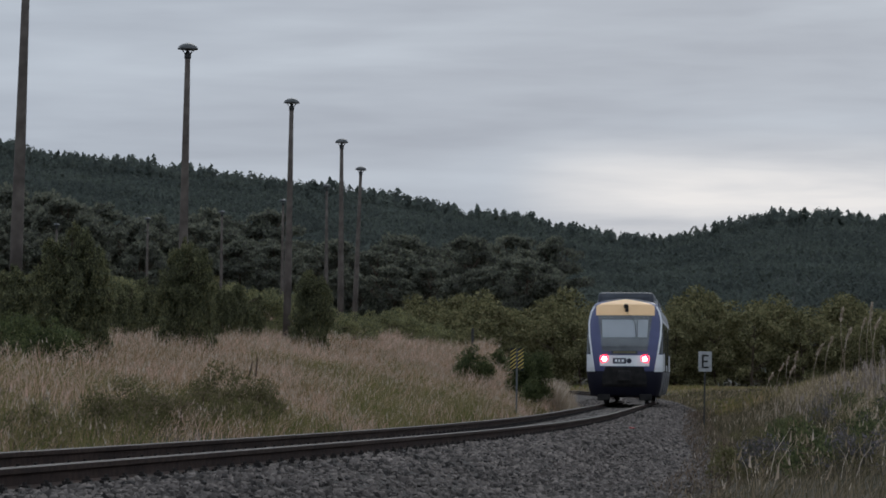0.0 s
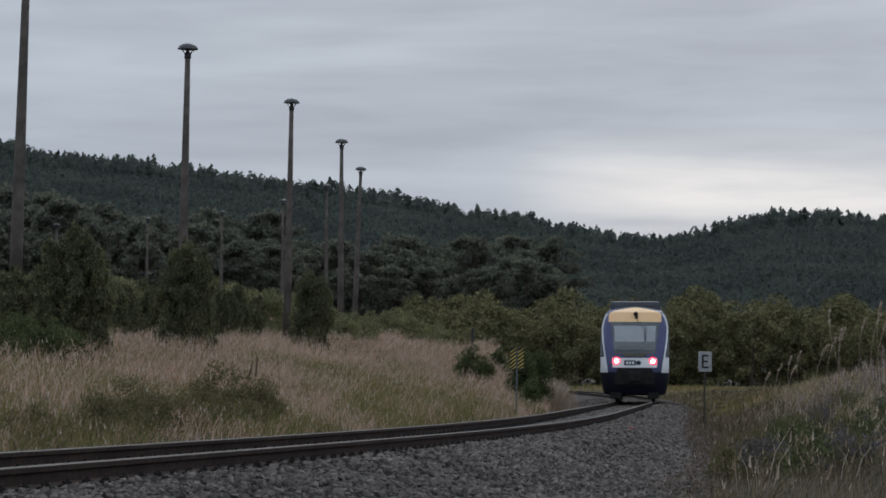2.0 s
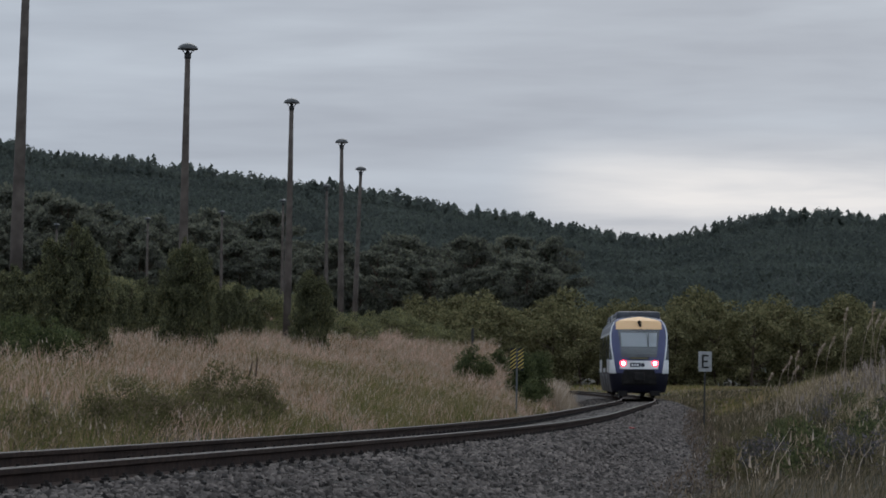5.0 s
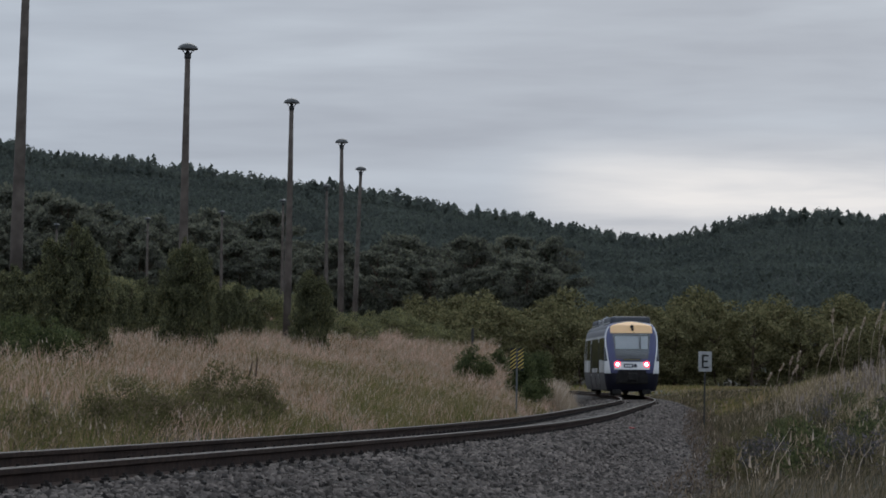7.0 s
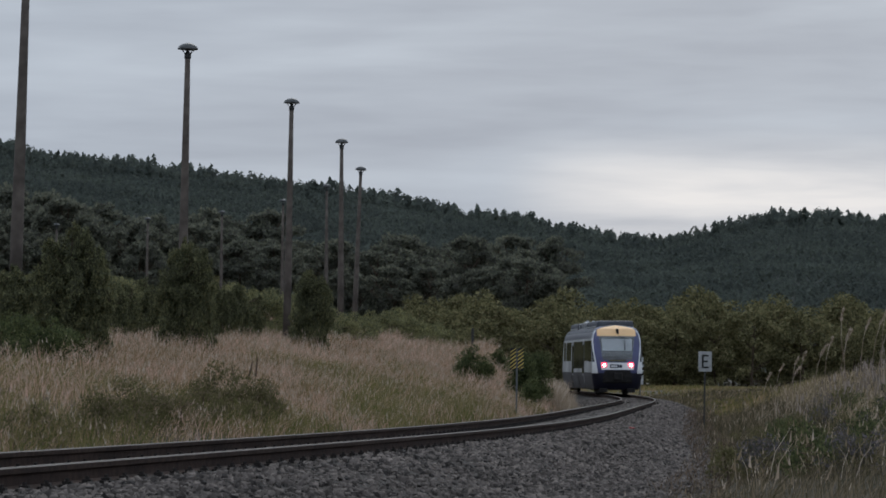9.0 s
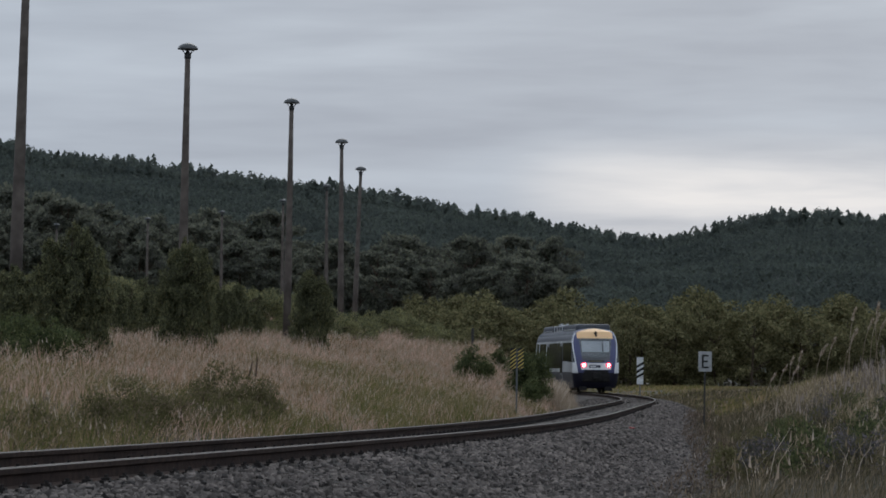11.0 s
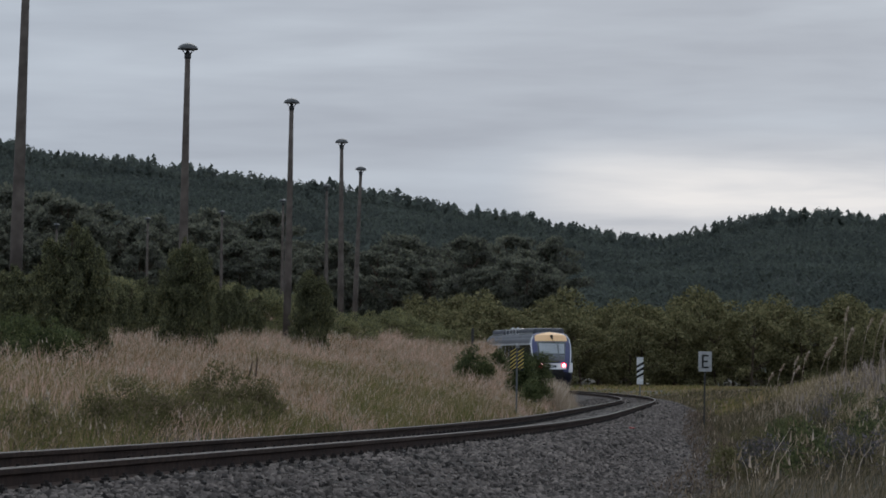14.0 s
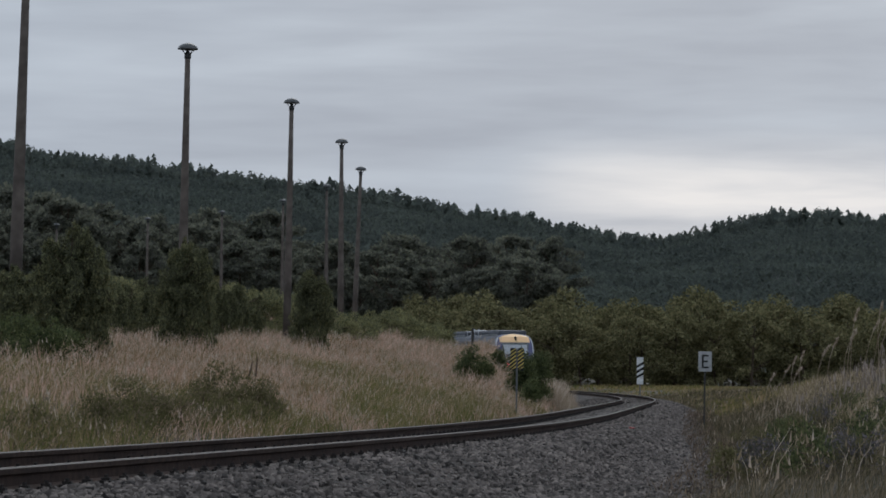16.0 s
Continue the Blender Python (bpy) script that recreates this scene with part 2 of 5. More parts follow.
def wander(X, Y, size, seed=0.0):
    """Smooth unevenness, about -1 to 1."""
    a = np.sin(X / size + 1.3 * np.sin(Y / size * 0.7 + seed) + seed)
    b = np.sin(Y / size * 1.1 + 1.7 * np.sin(X / size * 0.6 + 2.0 * seed) + 2.1 + seed)
    c = np.sin((X + Y) / size * 1.9 + 3.0 * seed) * np.sin((X - Y) / size * 1.6 + seed)
    return (a + b + c) / 2.4


RIDGE_X = [-420, -300, -264, -213, -163, -102, -48, 5, 39, 73, 90, 120, 133, 157, 180, 197, 224, 264, 400]
RIDGE_Z = [175, 150, 141, 133, 127, 122, 114.8, 106.8, 103, 96, 92, 89, 90, 96, 102, 104.5, 104.5, 102.5, 108]


def ground_z(X, Y):
    X, Y = np.atleast_1d(np.asarray(X, float)), np.atleast_1d(np.asarray(Y, float))
    s, d, rz = rel_track(X, Y)
    right = np.interp(d, [0, 2.7, 3.4, 4.5, 7.0, 10, 16, 40], [-0.95, -0.95, -0.62, -0.36, 0.60, 1.1, 1.2, 0.9])
    right = np.where(d > 3.4, (right + 0.62) * np.interp(s, [-12, 4, 40, 60, 100, 150, 200], [0.12, 0.28, 0.9, 1, 1, 0.75, 0.28]) - 0.62, right)
    left = np.interp(-d, [0, 2.7, 3.3, 4.6, 7.5, 12, 20, 40, 80], [-0.95, -0.95, -0.36, -0.05, 0.72, 1.45, 1.95, 2.3, 3.2])
    left = np.where(left > -0.2, (left + 0.2) * np.interp(s, [30, 70, 120, 170, 230], [0.8, 0.95, 1.32, 1.85, 1.85]) - 0.2, left)
    # the bank's shoulder where the line goes out of sight
    left = left + 0.85 * np.exp(-((s - 168) / 17) ** 2) * np.exp(-((d + 7.0) / np.where(d < -7.0, 1.7, 0.75)) ** 2)
    near = rz + np.where(d > 0, right, left)
    near = near + 0.10 * wander(X, Y, 3.1, 1.0) * np.clip((abs(d) - 3.5) / 3, 0, 1)
    far_mix = np.clip((np.hypot(X, Y) - 330) / 120, 0, 1)
    low = 1.6 + np.clip(-X / 60, -0.5, 3.0) + np.clip((Y - 420) / 100, 0, 6)
    z = near * (1 - far_mix) + low * far_mix
    R = np.maximum(Y, 1.0)
    ridge = np.interp(X * 2400 / R, RIDGE_X, RIDGE_Z)
    t = np.clip((Y - 1330) / 1070, 0, 1)
    rise = t ** 0.85
    back = np.clip((Y - 2450) / 1500, 0, 1)
    hill = (ridge - 8) * rise * (1 - 0.7 * back) + 3.0 * wander(X, Y, 80, 2.0) * t * (1 - t) * 4
    z = z + np.where(Y > 1330, hill, 0)
    behind = np.clip((20 - Y) / 15, 0, 1)
    z = np.where(behind > 0, z * (1 - behind) + np.minimum(z, -0.9) * behind, z)
    return np.where(np.hypot(X, Y) < 8, np.minimum(z, -1.1), z)


def gz(x, y):
    return float(ground_z(x, y)[0])


# ---- ground, one sheet to the horizon ----
def build_ground():
    ang = np.concatenate([np.linspace(-180, -12, 40)[:-1], np.linspace(-12, 12, 150), np.linspace(12, 180, 40)[1:-1]])
    rad = np.concatenate([[1.5, 6, 12, 18], np.geomspace(22, 460, 150), np.geomspace(480, 4800, 70)])
    A, R = np.meshgrid(np.radians(ang), rad)
    X, Y = (R * np.sin(A)).ravel(), (R * np.cos(A)).ravel()
    Z = ground_z(X, Y)
    n, k = len(rad), len(ang)
    verts = list(zip(X.tolist(), Y.tolist(), Z.tolist()))
    faces = []
    for i in range(n - 1):
        for j in range(k):
            j2 = (j + 1) % k
            faces.append((i * k + j, i * k + j2, (i + 1) * k + j2, (i + 1) * k + j))
    faces.append(tuple(reversed(range(k))))
    g = link_mesh("ground", verts, faces, M_GROUND, smooth=True)
    g.data.materials.append(M_FLOOR)
    g.data.polygons.foreach_set("material_index", [1 if verts[f[0]][1] > 1300 else 0 for f in faces])
    tagged(g, "rolling ground of dry grassland rising to wooded hills", "ground", kind="structure")


build_ground()


# ---- ballast, rails, sleepers ----
def build_track():
    prof = [(-3.5, -1.3), (-2.9, -0.55), (-1.75, -0.21), (-1.3, -0.165), (-0.9, -0.16), (-0.6, -0.19), (0.0, -0.20), (0.6, -0.19), (0.9, -0.15), (1.35, -0.16), (1.8, -0.22), (2.4, -0.45), (3.0, -0.58), (3.7, -0.54), (4.4, -0.56), (5.0, -1.3)]
    ss = np.arange(-140, 400, 1.0)
    verts, faces = [], []
    for i, s in enumerate(ss):
        x, y, z, h = track(float(s))
        for j, (d, u) in enumerate(prof):
            w = 0.03 * noise.noise((s * 0.6, d * 1.3, 0.0)) if 0 < j < len(prof) - 1 else 0
            verts.append((x + d * math.cos(h), y - d * math.sin(h), z + u + w))
            if i and j:
                n = len(prof)
                faces.append(((i - 1) * n + j - 1, (i - 1) * n + j, i * n + j, i * n + j - 1))
    bed = link_mesh("ballast_bed", verts, faces, M_BALLAST, smooth=True)
    tagged(bed, "grey crushed-stone ballast bed under the curving track", "ballast", kind="structure")
    # rails: foot, web and head
    outline = [(-0.0625, -0.149), (0.0625, -0.149), (0.0625, -0.138), (0.012, -0.118), (0.009, -0.055), (0.033, -0.042), (0.034, -0.008), (0.024, 0.0), (-0.024, 0.0), (-0.034, -0.008), (-0.033, -0.042), (-0.009, -0.055), (-0.012, -0.118), (-0.0625, -0.138)]
    for d0, what in ((0.7515, "outer"), (-0.7515, "inner")):
        ss = np.arange(-140, 400, 1.0)
        made = None
        for nm, pts, mat in (("rail", outline[:6] + outline[10:], M_RAIL), ("rail_head", outline[5:11], M_RAILTOP)):
            verts, faces = [], []
            n = len(pts)
            for i, s in enumerate(ss):
                x, y, z, h = track(float(s))
                for o, u in pts:
                    d = d0 + o
                    verts.append((x + d * math.cos(h), y - d * math.sin(h), z + u))
                if i:
                    for j in range(n):
                        j2 = (j + 1) % n
                        faces.append(((i - 1) * n + j, (i - 1) * n + j2, i * n + j2, i * n + j))
            r = link_mesh(nm, verts, faces, mat, made, "worn rail head" if made else "")
            if made:
                r.data.materials.append(M_RAIL)
                r.data.polygons.foreach_set("material_index", [0 if k % n in (1, 2, 3) else 1 for k in range(len(faces))])
            made = made or r
        tagged(made, "rusty steel rail with a bright worn top", "rail", "rails of the track")
    # sleepers with their clips
    bm = bmesh.new()
    box(bm, -1.3, 1.3, -0.13, 0.13, -0.36, -0.165, 0.02)
    tie = part("sleeper", bm, M_SLEEPER)
    tagged(tie, "weathered dark railway sleeper bedded in grey ballast", "sleeper", "sleepers under the rails")
    bm = bmesh.new()
    box(bm, -0.045, 0.045, -0.06, 0.06, -0.165, -0.132)
    box(bm, -0.03, 0.03, -0.035, 0.035, -0.131, -0.112)
    rod(bm, (0, 0, -0.115), (0, 0, -0.092), 0.016, 6)
    clip0 = part("rail_clip", bm, M_CLIP, tie)
    clip0.location = (0.86, 0, 0)
    for d in (0.64, -0.64, -0.86):
        c = new("rail_clip", clip0.data)
        c.parent, c.location = tie, (d, 0, 0)
    first = True
    s = -7.483 - 26 * 0.6506
    for i in range(250):
        x, y, z, h = track(s)
        m = Matrix.Translation((x, y, z)) @ Matrix.Rotation(-h, 4, "Z")
        if first:
            tie.matrix_basis, first = m, False
        else:
            copy_thing(tie, m)
        s += 0.6506


build_track()


# ---- vegetation ----
rng = np.random.default_rng(7)


def blades(X, Y, Z, height, width, lean):
    """Bent blades of grass standing at the points, root to tip."""
    n = len(X)
    H = height * rng.uniform(0.55, 1.15, n)
    a, b = rng.uniform(0, 2 * np.pi, n), rng.uniform(0, 2 * np.pi, n)
    wd = np.stack([np.cos(a), np.sin(a), np.zeros(n)], 1)
    ld = (np.stack([np.cos(b), np.sin(b), np.zeros(n)], 1) + np.array([0.55, 0, 0])) * (H * lean * rng.uniform(0.2, 1.3, n))[:, None]
    base = np.stack([X, Y, Z - 0.03], 1)
    w = (width * rng.uniform(0.6, 1.4, n))[:, None]
    up = np.stack([np.zeros(n), np.zeros(n), H], 1)
    mid, tip = base + up * 0.55 + ld * 0.3, base + up + ld
    q1 = np.stack([base - wd * w, base + wd * w, mid + wd * w * 0.8, mid - wd * w * 0.8], 1)
    q2 = np.stack([mid - wd * w * 0.8, mid + wd * w * 0.8, tip + wd * w * 0.25, tip - wd * w * 0.25], 1)
    return np.stack([q1, q2], 1).reshape(-1, 4, 3), tip, wd


def strip_mesh(name, P, material, label, cat):
    """Blades whose two quads share the middle edge, so that each is one island."""
    n = len(P) // 2
    Q = P.reshape(n, 2, 4, 3)
    V = np.concatenate([Q[:, 0], Q[:, 1, 2:4]], 1).reshape(-1, 3)
    i = np.arange(n)[:, None] * 6
    F = np.concatenate([i + np.array([0, 1, 2, 3]), i + np.array([3, 2, 4, 5])], 1).reshape(-1, 4)
    me = bpy.data.meshes.new(name)
    me.vertices.add(len(V))
    me.vertices.foreach_set("co", np.ascontiguousarray(V, dtype=np.float32).ravel())
    me.loops.add(F.size)
    me.loops.foreach_set("vertex_index", F.astype(np.int32).ravel())
    me.polygons.add(len(F))
    me.polygons.foreach_set("loop_start", np.arange(0, F.size, 4, dtype=np.int32))
    me.update(calc_edges=True)
    me.materials.append(material)
    return tagged(new(name, me), label, cat, kind="stuff")


def along(n, s0, s1, d0, d1, power=1.0):
    """Random points beside the track, denser near its start for power above 1."""
    s = s0 + (s1 - s0) * rng.uniform(0, 1, n) ** power
    d = rng.uniform(d0, d1, n)
    x, y, h = np.interp(s, TS, TX), np.interp(s, TS, TY), np.interp(s, TS, TH)
    return x + d * np.cos(h), y - d * np.sin(h), s, d


def in_view(X, Y, margin=0.02):
    return (np.abs(X / np.maximum(Y, 1)) < 0.11 + margin) & (Y > 15)


def heads(tip, wd, size):
    """Seed heads: small slender faces on the tips."""
    n = len(tip)
    L = (size * rng.uniform(0.6, 1.3, n))[:, None]
    up = np.stack([rng.uniform(-0.4, 0.4, n), rng.uniform(-0.4, 0.4, n), np.ones(n)], 1) * L
    w = wd * L * 0.07
    return np.stack([tip + up * 0.6, tip - up * 0.4 + w * 1.9, tip - up * 0.55 - w * 1.9], 1)


def verge_edge(s):
    """How far right of the track the ballast gives way to the verge."""
    return np.interp(s, [0, 12, 48, 140, 180], [3.95, 3.7, 2.7, 2.2, 2.4])


def bed_z(s, d):
    """Height of the ballast's shoulder."""
    return np.interp(s, TS, TZ) + np.interp(d, [1.8, 2.4, 3.0, 3.7, 4.4, 4.8], [-0.22, -0.45, -0.58, -0.54, -0.56, -0.85])


GREENS = ((88, -8.5, 12, 1.3, 1.9), (70, -6.3, 9, 1.2, 1.4), (77, -9.9, 4, 1.2, 1.6), (10, -4.6, 8, 1.5, 0.8), (22, -7.0, 12, 2.0, 1.2), (36, -9.2, 9, 1.6, 1.1))


def build_grass():
    # tall dry grass on the bank inside the curve
    X, Y, s, d = along(310000, -22, 215, -28, -2.9, 1.25)
    keep = in_view(X, Y) & (rng.uniform(0, 1, len(X)) < np.interp(-d, [2.9, 4, 14, 30], [0.6, 1.0, 0.8, 0.35]))
    gap = wander(X, Y, 2.2, 4.0) + 0.6 * wander(X, Y, 0.8, 5.0)
    keep &= rng.uniform(-0.6, 1.0, len(X)) < gap + 0.9
    X, Y, s, d = X[keep], Y[keep], s[keep], d[keep]
    Z = ground_z(X, Y)
    tall = np.interp(-d, [2.9, 3.6, 6], [0.2, 0.36, 0.46]) * (1 + 0.3 * wander(X, Y, 1.7, 6.0) + 0.42 * wander(X, Y, 0.35, 3.0))
    P, tip, wd = blades(X, Y, Z, np.maximum(tall, 0.12), np.interp(Y, [25, 200], [0.003, 0.012]), 0.65)
    strip_mesh("bank_grass", P, M_DRYGRASS, "tall dry straw-coloured grass covering the bank inside the curve", "grass")
    pick = rng.uniform(0, 1, len(tip)) < 0.5
    h = heads(tip[pick], wd[pick], np.interp(Y[pick], [25, 200], [0.06, 0.14]))
    tagged(faces_mesh("grass_heads", h, M_SEED), "pale pinkish seed heads of the bank's dry grass", "grass", kind="stuff")
    # fresher green patches low on the bank
    X, Y, s, d = along(150000, -30, 190, -14, -2.8, 1.2)
    spot = wander(X, Y, 2.6, 8.0) + 0.5 * wander(X, Y, 0.9, 2.0) + np.interp(-d, [2.8, 4.5, 9], [0.5, 0.35, -0.9])
    for s0, d0, ls, ld, gain in GREENS:
        spot = spot + gain * np.exp(-((s - s0) / ls) ** 2 - ((d - d0) / ld) ** 2)
    keep = in_view(X, Y) & (spot > np.interp(s, [60, 110, 140], [0.4, 0.8, 2.5]))
    X, Y, d = X[keep], Y[keep], d[keep]
    P, tip, wd = blades(X, Y, ground_z(X, Y), np.interp(-d, [2.8, 4, 7], [0.28, 0.5, 0.5]), np.interp(Y, [25, 200], [0.004, 0.014]), 0.6)
    strip_mesh("fresh_bank_grass", P, M_FRESHGRASS, "fresher green grass in patches low on the bank", "grass")
    # the pale tuft at the ballast's edge where the track goes out of sight
    X, Y, s, d = along(5000, 126, 142, -4.6, -2.75, 1.0)
    P, tip, wd = blades(X, Y, ground_z(X, Y), np.interp(-d, [2.75, 3.5, 4.6], [0.6, 1.05, 1.0]), np.full(len(X), 0.012), 0.3)
    strip_mesh("tall_tuft_grass", P, M_SEED, "pale pinkish tuft of tall grass at the ballast edge", "grass")
    # rough grass and weeds on the bank outside the curve
    X, Y, s, d = along(210000, -7, 215, 1.9, 24, 1.5)
    edge = verge_edge(s)
    keep = in_view(X, Y) & (rng.uniform(0, 1, len(X)) < np.interp(d - edge, [-0.25, 0, 0.8, 9, 20], [0.0, 0.25, 1.0, 0.9, 0.35]))
    X, Y, s, d = X[keep], Y[keep], s[keep], d[keep]
    Z = np.maximum(ground_z(X, Y), bed_z(s, d))
    P, tip, wd = blades(X, Y, Z, np.interp(d - verge_edge(s), [0, 0.8, 3], [0.10, 0.24, 0.36]) * (1 + 0.3 * wander(X, Y, 1.1, 3.0) + 0.25 * wander(X, Y, 0.3, 1.0)), np.interp(Y, [35, 180], [0.0028, 0.011]), 0.8)
    strip_mesh("verge_grass", P, M_GREENGRASS, "rough grey-green grass on the verge outside the curve", "grass")
    pick = rng.uniform(0, 1, len(tip)) < 0.018
    h = heads(tip[pick] + np.array([0, 0, 0.1]), wd[pick], np.interp(Y[pick], [25, 200], [0.05, 0.14]))
    tagged(faces_mesh("verge_seed_heads", h, M_SEED), "pale dry seed heads above the verge grass", "grass", kind="stuff")
    # drier grass along the crest of the verge
    X, Y, s, d = along(60000, 25, 130, 5.5, 15, 1.0)
    keep = in_view(X, Y) & (wander(X, Y, 1.6, 7.0) + rng.uniform(-0.5, 0.5, len(X)) > -0.35)
    X, Y = X[keep], Y[keep]
    P, tip, wd = blades(X, Y, ground_z(X, Y), 0.42 * (1 + 0.4 * wander(X, Y, 0.4, 2.0)), np.interp(Y, [35, 180], [0.0035, 0.011]), 0.8)
    strip_mesh("dry_verge_grass", P, M_VERGEDRY, "pale dry grass along the crest of the verge", "grass")
    # brown dead stalks where the ballast ends
    X, Y, s, d = along(8000, 0, 120, 1.9, 5.2, 1.2)
    off = d - verge_edge(s)
    keep = in_view(X, Y) & (off > -0.2) & (off < 0.7) & (wander(X, Y, 0.9, 9.0) > -0.5)
    X, Y, s, d = X[keep], Y[keep], s[keep], d[keep]
    P, tip, wd = blades(X, Y, np.maximum(ground_z(X, Y), bed_z(s, d)), 0.2, np.interp(Y, [35, 180], [0.004, 0.011]), 0.9)
    strip_mesh("dead_stalks", P, M_DEAD, "brown dead stalks along the edge of the ballast", "grass")
    # taller pale stems standing out of it
    X, Y, s, d = along(2200, 2, 150, 4.2, 18, 1.6)
    keep = in_view(X, Y)
    X, Y = X[keep], Y[keep]
    P, tip, wd = blades(X, Y, ground_z(X, Y), 0.34 + 0.4 * rng.uniform(0, 1, len(X)) ** 2, np.interp(Y, [35, 180], [0.0046, 0.010]), 0.7)
    strip_mesh("verge_stems", P, M_SEED, "thin pale dry stems standing out of the verge", "grass")
    h = heads(tip, wd, np.interp(Y, [25, 200], [0.06, 0.13]))
    tagged(faces_mesh("stem_heads", h, M_SEED), "pale seed heads on the verge's dry stems", "grass", kind="stuff")
    # long bent stalks at the near end of the verge
    X, Y, s, d = along(210, 0, 26, 4.3, 8.5, 1.0)
    keep = in_view(X, Y)
    X, Y = X[keep], Y[keep]
    P, tip, wd = blades(X, Y, ground_z(X, Y), 0.30 + 0.35 * rng.uniform(0, 1, len(X)) ** 1.5, np.full(len(X), 0.0048), 0.75)
    strip_mesh("bent_stalks", P, M_SEED, "long bent pale stalks at the near end of the verge", "grass")
    h = heads(tip, wd, np.full(len(X), 0.12))
    tagged(faces_mesh("bent_stalk_heads", h, M_SEED), "pale drooping heads of the bent stalks", "grass", kind="stuff")
    # tall pale reed grass on the crest of the verge
    Y = rng.uniform(72, 112, 520)
    X = Y * np.interp(rng.uniform(0, 1, 520) ** 0.6, [0, 1], [0.082, 0.125])
    P, tip, wd = blades(X, Y, ground_z(X, Y), np.interp(X / Y, [0.082, 0.1, 0.115], [0.4, 0.7, 1.05]), np.full(len(X), 0.0055), 0.35)
    strip_mesh("reed_grass", P, M_REED, "tall pale reed grass on the crest of the verge", "grass")
    h = heads(tip, wd, np.full(len(X), 0.16))
    tagged(faces_mesh("reed_heads", h, M_REED), "feathery pale heads of the reed grass", "grass", kind="stuff")
    # the meadow beyond the curve
    n = 32000
    Y = rng.uniform(150, 345, n)
    X = Y * rng.uniform(0.0, 0.125, n)
    s, d, rz = rel_track(X, Y)
    keep = (d > 2.9)
    X, Y = X[keep], Y[keep]
    P, tip, wd = blades(X, Y, ground_z(X, Y), np.interp(Y, [150, 230], [0.45, 0.2]) * (1 + 0.4 * wander(X, Y, 2.5, 1.0)), np.full(len(X), 0.04), 0.5)
    strip_mesh("meadow_grass", P, M_MEADOW, "yellow-green meadow grass beyond the curve", "grass")



STALKS = []


def build_stalks():
    """Tall single stalks on the verge that sway in the wind."""
    for px, Y, h, lean, ax in ((92, 88, 1.55, -9, 7), (96, 92, 1.35, 4, 5), (86, 90, 1.15, 3, 4), (79, 100, 0.95, -5, 4), (89, 95, 1.3, 6, 5), (99, 86, 1.4, -4, 5), (75, 110, 0.95, 3, 4), (83, 84, 1.1, 5, 4), (94, 98, 1.3, 2, 5), (81, 94, 1.0, -6, 4), (97, 80, 1.2, 5, 4), (72, 104, 0.8, 4, 3), (91, 82, 1.15, -3, 4), (77, 90, 0.85, 6, 3)):
        x, h = px * 0.0011 * Y, h + 0.55
        bm = bmesh.new()
        q = [Vector((0, 0, -0.1)), Vector((0.01, 0, h * 0.4)), Vector((0.04, 0.01, h * 0.72)), Vector((0.10, 0.01, h * 0.9))]
        for i in range(3):
            rod(bm, q[i], q[i + 1], 0.009 - 0.0016 * i, 5)
        root = part("grass_stalk", bm, M_SEED)
        tagged(root, "tall dry grass stalk swaying on the verge", "grass", "swaying grass stalks")
        P = []
        for i in range(46):
            t = i / 45
            c = np.array(q[3].lerp(Vector((0.19, 0.02, h * 1.02)), t)) + rng.normal(size=3) * 0.012
            a = np.array([0.3, 0, 0.9]) + rng.normal(size=3) * 0.4
            b = np.cross(a, rng.normal(size=3))
            a, b = a / np.linalg.norm(a) * 0.05, b / np.linalg.norm(b) * 0.014
            P.append([c - a, c + b, c + a, c - b])
        faces_mesh("seed_head", np.array(P), M_SEED, root, "feathery pale seed head")
        base = Matrix.Translation((x, Y, gz(x, Y))) @ Matrix.Rotation(radians(lean), 4, "Y")
        root.matrix_basis = base
        STALKS.append((root, base, ax, px * 0.37))


M_REED = patches("reed_grass", [(0.150, 0.125, 0.106), (0.250, 0.206, 0.175), (0.375, 0.312, 0.269)], 0.8, island=0.5)
M_SEED = patches("seed_heads", [(0.26, 0.20, 0.13), (0.42, 0.33, 0.25), (0.55, 0.46, 0.37)], 0.3, island=0.5)
build_grass()
build_stalks()


